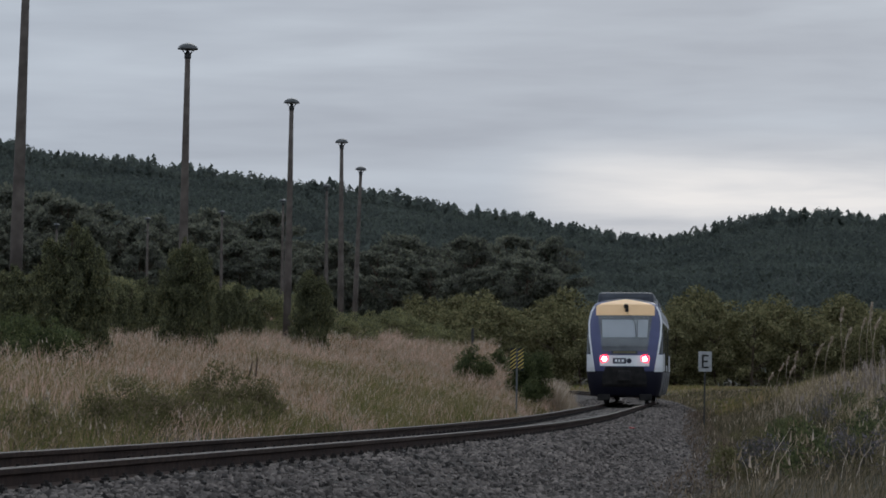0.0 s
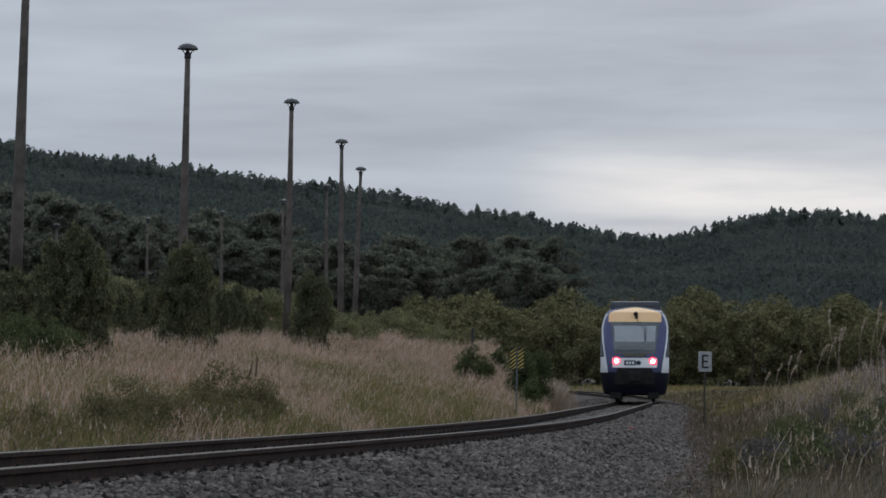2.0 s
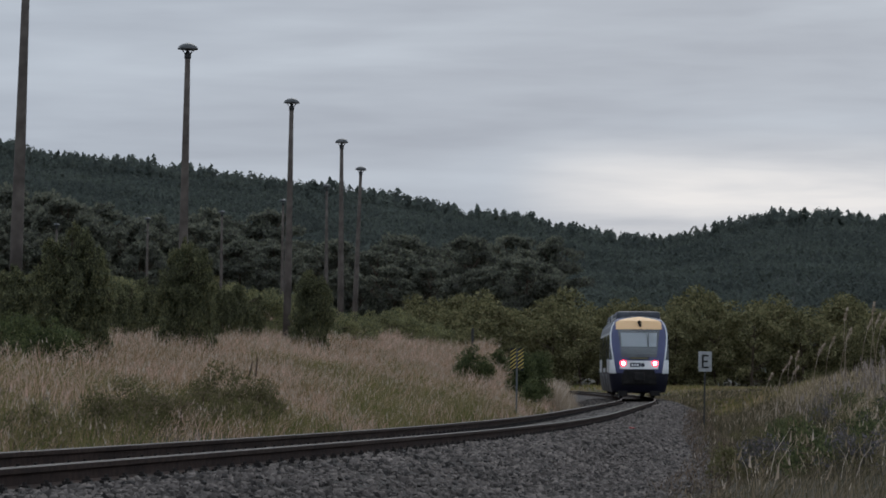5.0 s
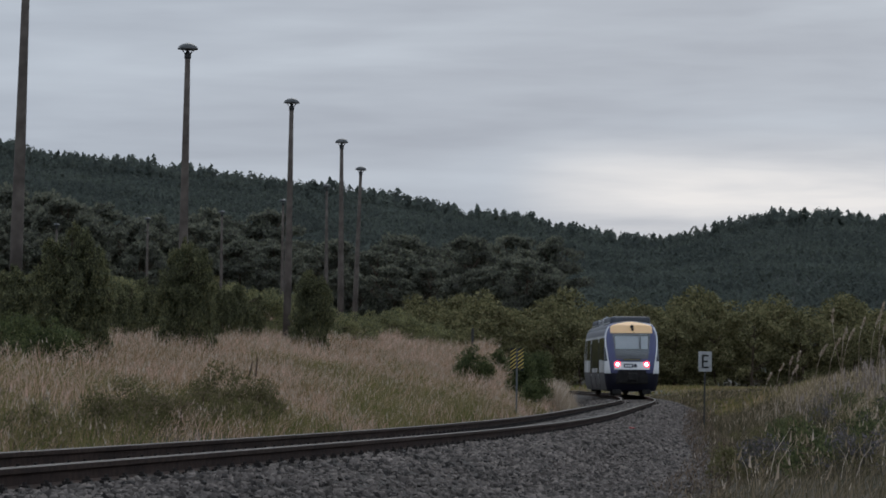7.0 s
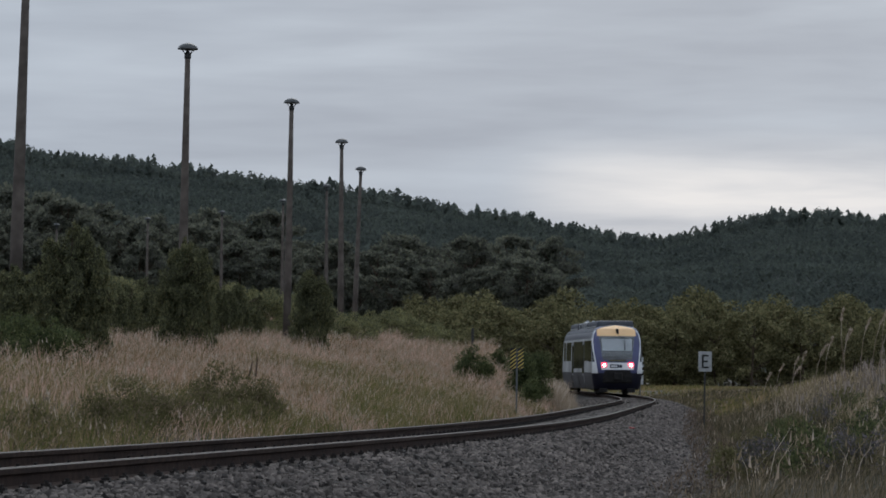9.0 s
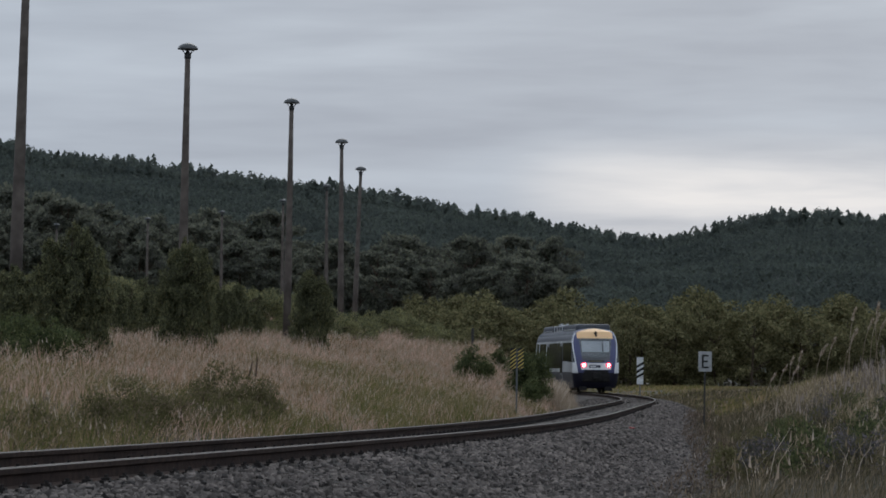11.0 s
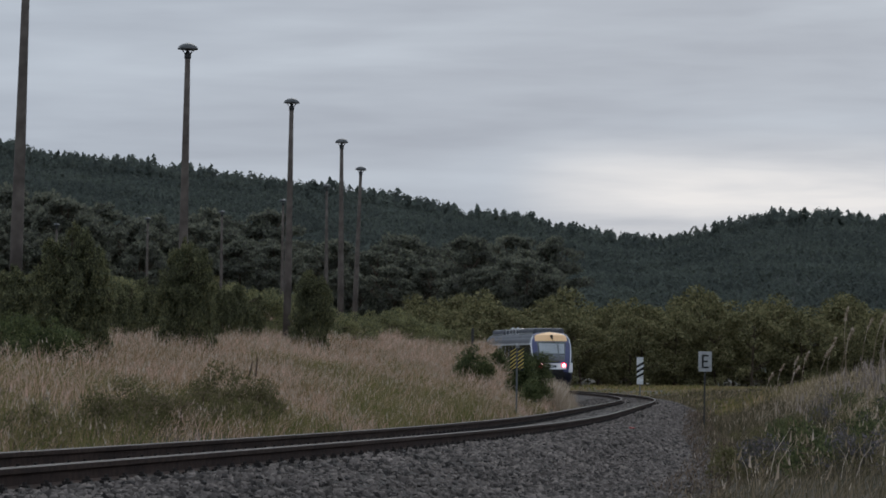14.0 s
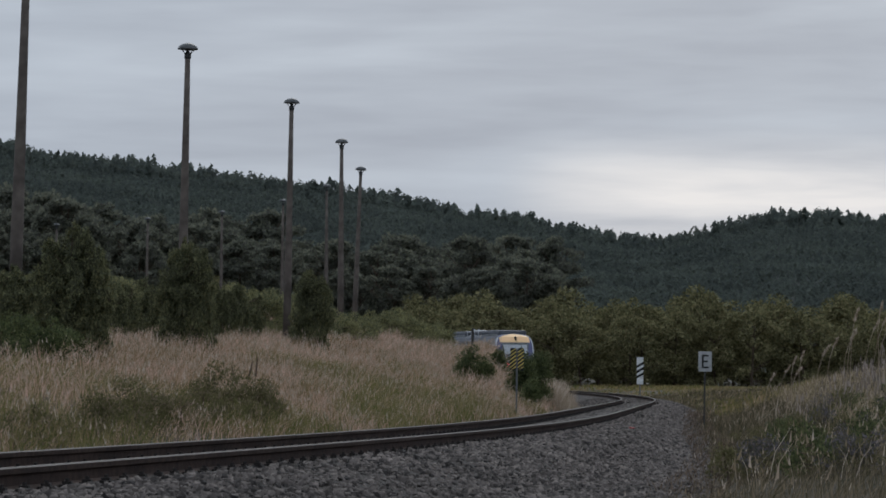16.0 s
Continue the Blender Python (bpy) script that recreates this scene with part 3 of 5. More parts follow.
def build_stones():
    """Crushed stones lying on the ballast's shoulder and between the rails."""
    cube = np.array([(x, y, z) for z in (-1, 1) for y in (-1, 1) for x in (-1, 1)], float) * 0.85
    quad = np.array([(4, 5, 7, 6), (0, 1, 5, 4), (2, 6, 7, 3), (0, 4, 6, 2), (1, 3, 7, 5)])
    pd, pu = [-3.5, -2.9, -1.75, -1.3, -0.9, -0.6, 0.0, 0.6, 0.9, 1.35, 1.8, 2.4, 3.0, 3.7, 4.4, 4.8], [-0.85, -0.55, -0.21, -0.165, -0.16, -0.19, -0.20, -0.19, -0.15, -0.16, -0.22, -0.45, -0.58, -0.54, -0.56, -0.85]
    Xs = []
    for n, s0, s1, d0, d1, power in ((40000, -22, 62, 0.92, 4.4, 1.5), (9000, 40, 125, 0.92, 4.0, 1.0), (3500, -22, 70, -3.2, -0.95, 1.0), (3000, -10, 90, -0.6, 0.6, 1.0), (4000, 90, 178, -0.62, 0.62, 1.0), (2500, 62, 175, -3.1, -0.95, 1.0), (4500, 120, 190, 0.92, 2.6, 1.0)):
        X, Y, s, d = along(n, s0, s1, d0, d1, power)
        keep = in_view(X, Y, 0.01) & ((np.abs(((s + 7.483) / 0.6506 + 0.5) % 1 - 0.5) > 0.24) | (np.abs(d) > 1.35))
        keep &= d < verge_edge(s) + rng.uniform(-0.3, 0.5, len(d))
        X, Y, s, d = X[keep], Y[keep], s[keep], d[keep]
        Z = np.interp(s, TS, TZ) + np.interp(d, pd, pu)
        Xs.append(np.stack([X, Y, Z + 0.004], 1))
    C = np.concatenate(Xs)
    n = len(C)
    S = rng.uniform(0.012, 0.033, n) * np.interp(C[:, 1], [25, 60, 140], [0.95, 1.1, 1.5])
    V = cube[None] * rng.uniform(0.45, 1.25, (n, 8, 3)) * (S[:, None] * rng.uniform(0.75, 1.35, (n, 3)))[:, None, :]
    a = rng.uniform(0, 2 * np.pi, n)
    ca, sa = np.cos(a)[:, None], np.sin(a)[:, None]
    b = rng.uniform(-0.9, 0.9, n)
    cb, sb = np.cos(b)[:, None], np.sin(b)[:, None]
    V = np.stack([V[..., 0], V[..., 1] * cb - V[..., 2] * sb, V[..., 1] * sb + V[..., 2] * cb], -1)
    V = np.stack([V[..., 0] * ca - V[..., 1] * sa, V[..., 0] * sa + V[..., 1] * ca, V[..., 2]], -1) + C[:, None, :]
    F = (np.arange(n)[:, None, None] * 8 + quad[None]).reshape(-1, 4)
    me = bpy.data.meshes.new("ballast_stones")
    me.vertices.add(n * 8)
    me.vertices.foreach_set("co", V.astype(np.float32).ravel())
    me.loops.add(F.size)
    me.loops.foreach_set("vertex_index", F.astype(np.int32).ravel())
    me.polygons.add(len(F))
    me.polygons.foreach_set("loop_start", np.arange(0, F.size, 4, dtype=np.int32))
    me.update(calc_edges=True)
    me.materials.append(M_STONE)
    tagged(new("ballast_stones", me), "loose grey crushed stones of the track ballast", "ballast", kind="stuff")


build_stones()


def leaves(centres, radii, per, size, flat=0.75, rise=0.0, slim=0.45):
    """Leaves over lumpy clumps: more at each clump's outside, with gaps between."""
    out = []
    for c, r in zip(centres, radii):
        n = max(4, int(per * (r ** 1.6)))
        v = rng.normal(size=(n, 3))
        v /= np.linalg.norm(v, axis=1)[:, None]
        p = c + v * r * (rng.uniform(0.25, 1.08, n) ** 0.6)[:, None] * np.array([1, 1, flat])
        a = rng.normal(size=(n, 3)) + np.array([0, 0, rise])
        a /= np.linalg.norm(a, axis=1)[:, None]
        b = np.cross(a, rng.normal(size=(n, 3)))
        b /= np.linalg.norm(b, axis=1)[:, None] + 1e-9
        L = size * rng.uniform(0.6, 1.4, n)[:, None]
        out.append(np.stack([p + a * L * 1.1, p - a * L * 0.6 + b * L * slim * 1.35, p - a * L * 0.75 - b * L * slim * 1.35], 1))
    return np.concatenate(out)


def limbs(bm, base, centres, r0):
    """A tapered, slightly bent trunk to the top, with limbs to the clumps."""
    top = max(centres, key=lambda c: c[2])
    pts = [Vector(base)]
    for i in range(1, 6):
        t = i / 5
        pts.append(Vector((base[0] + (top[0] - base[0]) * t + 0.05 * math.sin(3 * t + r0 * 40), base[1] + (top[1] - base[1]) * t, base[2] + (top[2] - base[2]) * t)))
    for i in range(5):
        a, b = pts[i], pts[i + 1]
        m = Matrix.Translation(a) @ (b - a).to_track_quat("Z", "Y").to_matrix().to_4x4()
        lathe(bm, [(r0 * (1 - i / 5.6), 0), (r0 * (1 - (i + 1) / 5.6), (b - a).length)], 7, m)
    for c in centres[::3]:
        t = max(0.15, min(0.9, (c[2] - base[2]) / max(0.1, top[2] - base[2]) - 0.15))
        j = min(4, int(t * 5))
        a = pts[j].lerp(pts[j + 1], t * 5 - j)
        rod(bm, a, c, r0 * 0.22, 4)


def plant(name, base, centres, radii, per, size, material, label, cat, trunk=0.06, flat=0.75, rise=0.0, crown="crown", group="", slim=0.45):
    root = new(name)
    root.location = base
    tagged(root, label, cat, group)
    bm = bmesh.new()
    limbs(bm, (0, 0, -0.2), [tuple(c) for c in centres], trunk)
    part("trunk", bm, M_BARK, root)
    faces_mesh(crown, leaves(np.asarray(centres), radii, per, size, flat, rise, slim), material, root)
    return root


def young_pine(x, y, height, width, label):
    """Several leaders and whorls of upswept shoots, dense with thin needles."""
    cs, rs = [], []
    leaders = [(rng.uniform(-0.36, 0.36) * width, rng.uniform(-0.36, 0.36) * width, height * rng.uniform(0.74, 0.97)) for _ in range(8)] + [(0.0, 0.0, height)]
    for lx, ly, lh in leaders:
        span = width * (0.46 if lh == height else 0.38)
        for i in range(int(22 * lh)):
            t = rng.uniform(0.03, 1.0)
            a = rng.uniform(0, 2 * np.pi)
            prof = (1 - t ** 2.8) ** 0.7 * min(1.0, 0.75 + t)
            r = span * prof * rng.uniform(0.35, 1.0)
            cs.append((lx * t + r * math.cos(a), ly * t + r * math.sin(a), t * lh))
            rs.append(rng.uniform(0.13, 0.27) * (1.15 - 0.6 * t))
        for i in range(5):
            cs.append((lx + rng.uniform(-0.05, 0.05), ly + rng.uniform(-0.05, 0.05), lh * (0.94 + 0.025 * i)))
            rs.append(0.085 - 0.011 * i)
    return plant("young_pine", (x, y, gz(x, y)), cs, rs, 3000, 0.052, M_YOUNGPINE, label, "tree", 0.07, 1.35, 1.5, "needles", slim=0.18)


def bush(x, y, height, width, label, material=None, leaf=0.038, per=1700, depth=None, rise=0.3):
    n = int(10 + 9 * height * width)
    depth = depth or width
    cs, rs = [], []
    for i in range(n):
        a, q = rng.uniform(0, 2 * np.pi), rng.uniform(0, 1) ** 0.5
        u = q * rng.uniform(0.6, 1.0)
        top = height * (1 - 0.75 * u ** 2.2) * rng.uniform(0.8, 1.0)
        cs.append((u * width * 0.47 * math.cos(a), u * depth * 0.47 * math.sin(a), rng.uniform(0.1, 1.0) ** 0.7 * top))
        rs.append(rng.uniform(0.12, 0.26) * height ** 0.7)
    return plant("bush", (x, y, gz(x, y)), cs, rs, per, leaf, material or M_BUSH, label, "bush", 0.03, 0.85, rise, "leaves", slim=0.38)


def at_view(px, Y):
    """Sideways place of a plan column at a depth: px is hundredths of the view's half width right of the middle."""
    return px * 0.0011 * Y


def build_bank_plants():
    for px, Y, h, w, lab in ((-83, 88, 2.95, 1.8, "bushy dark green young pine on the grassy bank"), (-58, 118, 3.35, 2.1, "rounded young pine with upright shoots on the bank"),
                             (-97, 94, 2.0, 1.7, "dark young pine beside a concrete lamp post"), (-30, 150, 3.0, 1.7, "slim young pine between lamp posts"),
                             (-46, 150, 2.2, 2.2, "low olive-green young pine behind tall grass"), (-67, 148, 2.3, 1.9, "young pine standing back on the bank"),
                             (-73, 135, 1.8, 1.5, "low young pine in dry grass")):
        young_pine(at_view(px, Y), Y, h, w, lab)
    for px, Y, h, w, lab in ((-90, 138, 2.2, 4.0, "spreading green bush on the bank"), (-40, 170, 2.3, 4.0, "dense dark bush below the lamp posts"),
                             (-22, 175, 1.6, 3.4, "low green bush at the foot of lamp posts"), (-12, 200, 1.7, 4.2, "spreading low bush on the bank's crest"),
                             (-52, 165, 2.4, 4.0, "tall mixed bush behind the young pines"), (-76, 170, 2.6, 5.0, "broad dark bush behind the pines"),
                             (-3, 215, 1.6, 4.0, "low bush on the bank's crest"), (-31, 190, 2.2, 3.6, "rounded green bush behind the lamp posts")):
        bush(at_view(px, Y), Y, h, w, lab)
    # by the striped board
    bush(at_view(6.3, 160), 160, 1.6, 1.9, "small dark green bush on the bank by the striped board", M_BRAMBLE)
    bush(at_view(12.9, 190), 190, 1.27, 1.3, "small dark bush beside the striped board", M_BRAMBLE)
    bush(at_view(21.3, 165), 165, 2.45, 1.2, "ragged dark bush beside the striped board", M_BRAMBLE, depth=1.2)
    bush(at_view(18.0, 160), 160, 2.2, 1.15, "thin upright bush beside the striped board", M_BRAMBLE)
    bush(at_view(20.0, 150), 150, 1.2, 0.8, "low ragged bush at the ballast's edge", M_BRAMBLE)
    # weeds low on both banks
    for px, Y, h, w in ((-44, 69, 1.05, 1.5), (-50, 68, 1.15, 1.4), (-40, 70, 0.8, 1.1), (-47, 65, 0.7, 1.3), (-79, 52, 0.8, 0.9), (-72, 55, 0.75, 1.1), (-66, 58, 0.7, 1.1), (-60, 60, 0.6, 1.1), (-92, 49, 0.5, 1.0), (-97, 47, 0.5, 1.0), (-86, 51, 0.45, 0.9), (-55, 63, 0.85, 1.2), (-70, 57, 0.85, 1.0)):
        bush(at_view(px, Y), Y, h, w, "soft olive-green weed clump in dry grass", M_WEED, 0.022, 2600, rise=1.5)
    # dark weeds added to deepen the shade at the pine's foot
    for px, Y, h, w in ((-90, 74, 1.25, 1.2), (-95, 78, 1.2, 1.1), (-85, 78, 0.95, 1.0), (-99, 72, 1.0, 1.0)):
        bush(at_view(px, Y), Y, h, w, "dark ragged weeds added for the shade at a pine's foot", M_BRAMBLE, 0.026, 2400, rise=0.8)
    for px, Y, h, w in ((66, 52, 0.4, 0.8), (74, 46, 0.36, 0.8), (82, 44, 0.36, 0.8), (92, 43, 0.4, 0.9), (98, 48, 0.42, 0.9), (70, 60, 0.42, 1.1), (79, 56, 0.45, 1.1), (88, 54, 0.45, 1.0), (95, 60, 0.5, 1.2), (72, 75, 0.45, 1.4), (84, 68, 0.5, 1.3), (91, 76, 0.55, 1.4)):
        bush(at_view(px, Y), Y, h, w, "low grey-green weeds in rough verge grass", M_WEED, 0.018, 3000, rise=1.5)
    for k in range(56):
        px, Y = rng.uniform(56, 104), rng.uniform(43, 88)
        x = at_view(px, Y)
        if float(rel_track(x, Y)[1][0]) > 4.3:
            bush(x, Y, rng.uniform(0.32, 0.6), rng.uniform(0.5, 1.1), ("low grey-green weeds in rough verge grass", "dark green weeds in rough verge grass", "grey-violet flowering weeds in verge grass")[k % 3], (M_WEED, M_BRAMBLE, M_VIOLET)[k % 3], 0.02, 2200, rise=1.2)
    # dark dock stalks on the bank
    for px, Y, h, lean in ((-44.5, 84, 0.75, 12), (-46.5, 84, 0.6, -8), (-42.5, 85, 0.85, 5)):
        x = at_view(px, Y)
        bm = bmesh.new()
        rod(bm, (0, 0, -0.1), (0, 0, h), 0.008, 5)
        for k in range(9):
            z = h * (0.55 + 0.05 * k)
            lathe(bm, [(0.012, z - 0.02), (0.03 - 0.002 * k, z), (0.012, z + 0.025)], 6)
        st = part("dock_stalk", bm, M_BARK)
        tagged(st, "dark dried dock stalk rising from dry grass", "weed", "dock stalks")
        st.matrix_basis = Matrix.Translation((x, Y, gz(x, Y))) @ Matrix.Rotation(radians(lean), 4, "Y")


build_bank_plants()


def broad_tree(height, width, material, leaf, per, label, low=0.0):
    """Heaped crown that overhangs its shaded foot."""
    cs, rs = [], []
    for i in range(64):
        a, t = rng.uniform(0, 2 * np.pi), rng.uniform(low, 1.0) ** 0.8
        prof = np.interp(t, [0, 0.25, 0.55, 0.75, 0.9, 1.0], [0.78, 0.86, 1.0, 0.92, 0.66, 0.3])
        r = width * 0.5 * prof * rng.uniform(0.5, 1.0)
        cs.append((r * math.cos(a), r * math.sin(a), height * (0.04 + 0.92 * t) * rng.uniform(0.92, 1.04)))
        rs.append(rng.uniform(0.07, 0.14) * (height + width) * 0.5)
    return plant("tree", (0, 0, 0), cs, rs, per, leaf, material, label, "tree", 0.14, 0.75, 0.2)


def pine_tree(height, width, label):
    """Scots pine: flat needle plates on an irregular crown."""
    cs, rs = [], []
    for i in range(150):
        a, t = rng.uniform(0, 2 * np.pi), rng.uniform(0.08, 1.0) ** 0.8
        prof = np.interp(t, [0, 0.3, 0.6, 0.8, 0.93, 1.0], [0.7, 0.85, 1.0, 0.95, 0.7, 0.4])
        r = width * 0.55 * prof * rng.uniform(0.05, 1.0)
        cs.append((r * math.cos(a), r * math.sin(a), height * t))
        rs.append(rng.uniform(0.028, 0.06) * height)
    return plant("pine_tree", (0, 0, 0), cs, rs, 115, 0.23, M_PINE, label, "tree", 0.2, 0.62, 0.1, "crown")


def scatter_trees(models, rows, group):
    """First use of a model moves it; later ones copy it."""
    used = set()
    for k, (x, y, size) in enumerate(rows):
        ob = models[k % len(models)]
        m = Matrix.Translation((x, y, gz(x, y) - 0.2)) @ Matrix.Rotation(rng.uniform(0, 6.28), 4, "Z") @ Matrix.Scale(size, 4)
        if k % len(models) in used:
            copy_thing(ob, m)
        else:
            used.add(k % len(models))
            ob.matrix_basis = m
        tagged(ob, group=group)


def build_woods():
    low = [broad_tree(7.5, 6.5, M_DECID, 0.14, 160, "dense broad-leaved tree in the belt behind the track") for _ in range(3)]
    low.append(broad_tree(6.2, 6.0, M_DECID, 0.14, 160, "rounded dark green tree in the belt behind the track"))
    rows = []
    for Y0, step, size in ((332, 3.0, 0.93), (343, 3.0, 1.05), (349, 2.6, 0.5), (356, 3.2, 1.16)):
        x = -2.0
        while x < 52:
            rows.append((x + rng.uniform(-1, 1), Y0 + 0.25 * x * 0.6 + rng.uniform(-3, 3), size * rng.uniform(0.9, 1.06)))
            x += step * rng.uniform(0.8, 1.2)
    x = -30.0
    while x < 2:
        rows.append((x, 322 + rng.uniform(-4, 6) - x * 0.4, rng.uniform(0.55, 0.8)))
        x += rng.uniform(3.0, 4.5)
    scatter_trees(low, rows, "tree belt behind the track")
    pines = [pine_tree(15.5, 7.0, "tall dark Scots pine in the wood beyond the lamp posts") for _ in range(4)]
    rows = []
    for Y0, step, drop in ((408, 3.5, 4.4), (422, 3.6, 2.0), (438, 3.7, 0.5), (456, 3.6, -0.3)):
        x = -62.0
        while x < 14.0:
            # the wood stands highest at its far end, with a dip behind the lamp posts
            top = np.interp(x, [-60, -46, -34, -26, -20, -14, -9, -2, 4, 8, 11, 13], [23.6, 22.8, 22.0, 21.4, 20.4, 19.0, 18.0, 18.6, 19.2, 19.4, 19.0, 18.2]) - drop
            y = Y0 + rng.uniform(-5, 5)
            rows.append((x + rng.uniform(-1.2, 1.2), y, (top - gz(x, y) + 0.4) / 15.9 * rng.uniform(0.90, 1.05)))
            x += step * rng.uniform(0.75, 1.25)
    scatter_trees(pines, rows, "pine wood beyond the lamp posts")


build_woods()


def build_hill_forest():
    """Spruce and pine covering the hills, one mass too many to count."""
    pts, Y = [], 1385.0
    while Y < 2520:
        half = 0.122 * Y
        step = 3.0 + 0.0004 * Y
        xs = np.arange(-half, half, step)
        pts.append(np.stack([xs + rng.uniform(-2.2, 2.2, len(xs)), Y + rng.uniform(-3, 3, len(xs))], 1))
        Y += 5.5 if Y < 2250 else 4.5
    pts = np.concatenate(pts)
    Z = ground_z(pts[:, 0], pts[:, 1])
    n = len(pts)
    ridge = pts[:, 1] > 2330
    H = np.where(ridge, 5.8 + 9.0 * rng.uniform(0, 1, n) ** 2.4, rng.uniform(4.2, 7.6, n)) * (1 + 0.22 * wander(pts[:, 0], pts[:, 1], 21, 3.0))
    slim = np.where(rng.uniform(0, 1, n) < 0.45, 0.17, 0.27)
    # rounder old pines stand apart along the ridge
    slim = np.where(ridge, rng.uniform(0.20, 0.40, n), slim)
    H = np.where(ridge, H * np.interp(slim, [0.20, 0.40], [1.0, 0.9]), H)
    # each tree: a crown of ragged boughs that slope outward, smaller to the top
    k = 19
    t = np.clip((np.arange(k)[None] + rng.uniform(0, 1, (n, k))) / k, 0, 1) ** 0.8
    a = rng.uniform(0, 6.28, (n, k))
    out = np.stack([np.cos(a), np.sin(a), np.zeros((n, k))], -1)
    side = np.stack([-np.sin(a), np.cos(a), rng.uniform(-0.35, 0.35, (n, k))], -1)
    reach = (slim * H)[:, None] * (1.08 - t) ** 0.6 * rng.uniform(0.4, 1.0, (n, k))
    c = np.stack([pts[:, 0], pts[:, 1], Z], -1)[:, None] + out * reach[..., None]
    c[..., 2] += (0.25 + 0.72 * t) * H[:, None]
    L = (H[:, None] * np.interp(t, [0, 0.7, 1.0], [0.125, 0.11, 0.06]) * rng.uniform(0.7, 1.35, (n, k)))[..., None]
    down = out * 0.62 + np.array([0, 0, -0.8]) + rng.normal(0, 0.22, (n, k, 3))
    P = np.stack([c - down * L * 1.1, c + down * L * 0.7 + side * L * 1.05, c + down * L * 0.7 - side * L * 1.05], 2).reshape(-1, 3, 3)
    tagged(faces_mesh("hill_forest", P, M_HILL), "conifer forest covering the hills, haze put into its blue-green colour", "forest", kind="stuff")


build_hill_forest()


# ---- lamp posts ----
def lamp_post(x, y, top, lean, label, cap=0.33, low=None):
    base = gz(x, y) - 0.2 if low is None else low
    root = new("lamp_post")
    root.matrix_basis = Matrix.Translation((x, y, base)) @ Matrix.Rotation(radians(lean), 4, "Y")
    tagged(root, label, "lamp post", "concrete lamp posts along the old yard")
    h = top - base
    bm = bmesh.new()
    lathe(bm, [(0.165, 0), (0.155, h * 0.3), (0.105, h * 0.75), (0.085, h - 0.42)], 14)
    part("post", bm, M_CONCRETE, root, smooth=True)
    bm = bmesh.new()
    lathe(bm, [(0.07, h - 0.46), (0.105, h - 0.44), (0.11, h - 0.30), (0.06, h - 0.24), (0.05, h - 0.18)], 14)
    part("socket", bm, M_LAMPDARK, root, "dark metal lamp socket", smooth=True)
    bm = bmesh.new()
    prof = [(0.03, h - 0.19), (cap * 0.75, h - 0.165), (cap, h - 0.15), (cap * 0.99, h - 0.125), (cap * 0.86, h - 0.05), (cap * 0.6, h + 0.01), (cap * 0.3, h + 0.045), (0.02, h + 0.055)]
    lathe(bm, prof, 22)
    part("shade", bm, M_LAMPCAP, root, "grey mushroom-shaped lamp shade", smooth=True)
    for k in range(4):
        a = math.pi / 4 + k * math.pi / 2
        bm = bmesh.new()
        rod(bm, (0.09 * math.cos(a), 0.09 * math.sin(a), h - 0.32), (cap * 0.85 * math.cos(a), cap * 0.85 * math.sin(a), h - 0.15), 0.012, 5)
        part("stay", bm, M_LAMPDARK, root)


def build_posts():
    tall = "tall tapered concrete lamp post with a mushroom-shaped shade"
    lamp_post(-10.35, 97, 11.6, 1.5, tall)
    lamp_post(-8.38, 129, 11.80, 0.85, tall)
    lamp_post(-6.39, 165, 12.75, 0.8, tall)
    lamp_post(-5.02, 198, 13.25, 0.0, tall)
    lamp_post(-5.07, 230, 13.75, 2.0, tall)
    far = "concrete lamp post far back among the trees"
    lamp_post(-8.4, 290, 15.95, 0.0, far, 0.3)
    lamp_post(-12.6, 315, 16.1, 0.3, far, 0.3)
    lamp_post(-18.2, 330, 15.9, 0.3, far, 0.3)
    lamp_post(-25.8, 350, 16.2, 0.6, far, 0.3)
    lamp_post(-35.8, 372, 16.6, 0.4, far, 0.3)


build_posts()

# ---- signs beside the track ----
M_SIGNWHITE = surface("sign_white_enamel", (0.302, 0.302, 0.295), (0.398, 0.398, 0.392), 7.0, 0.5, big=2.0)
M_BEACONWHITE = surface("beacon_white_enamel", (0.58, 0.58, 0.56), (0.74, 0.74, 0.72), 7.0, 0.5, big=2.0)
M_SIGNBLACK = surface("sign_black_paint", (0.010, 0.010, 0.010), (0.022, 0.022, 0.022), 9.0, 0.5)
M_SIGNYELLOW = surface("sign_yellow_paint", (0.50, 0.38, 0.09), (0.64, 0.49, 0.14), 8.0, 0.55)
M_STEEL = surface("galvanised_post", (0.104, 0.104, 0.104), (0.192, 0.192, 0.188), 9.0, 0.55, metal=0.4)
M_RED = surface("faded_red_plastic", (0.25, 0.03, 0.03), (0.35, 0.05, 0.045), 9.0, 0.5)
M_POSTDARK = surface("dark_sign_post", (0.032, 0.030, 0.027), (0.064, 0.060, 0.056), 9.0, 0.7)


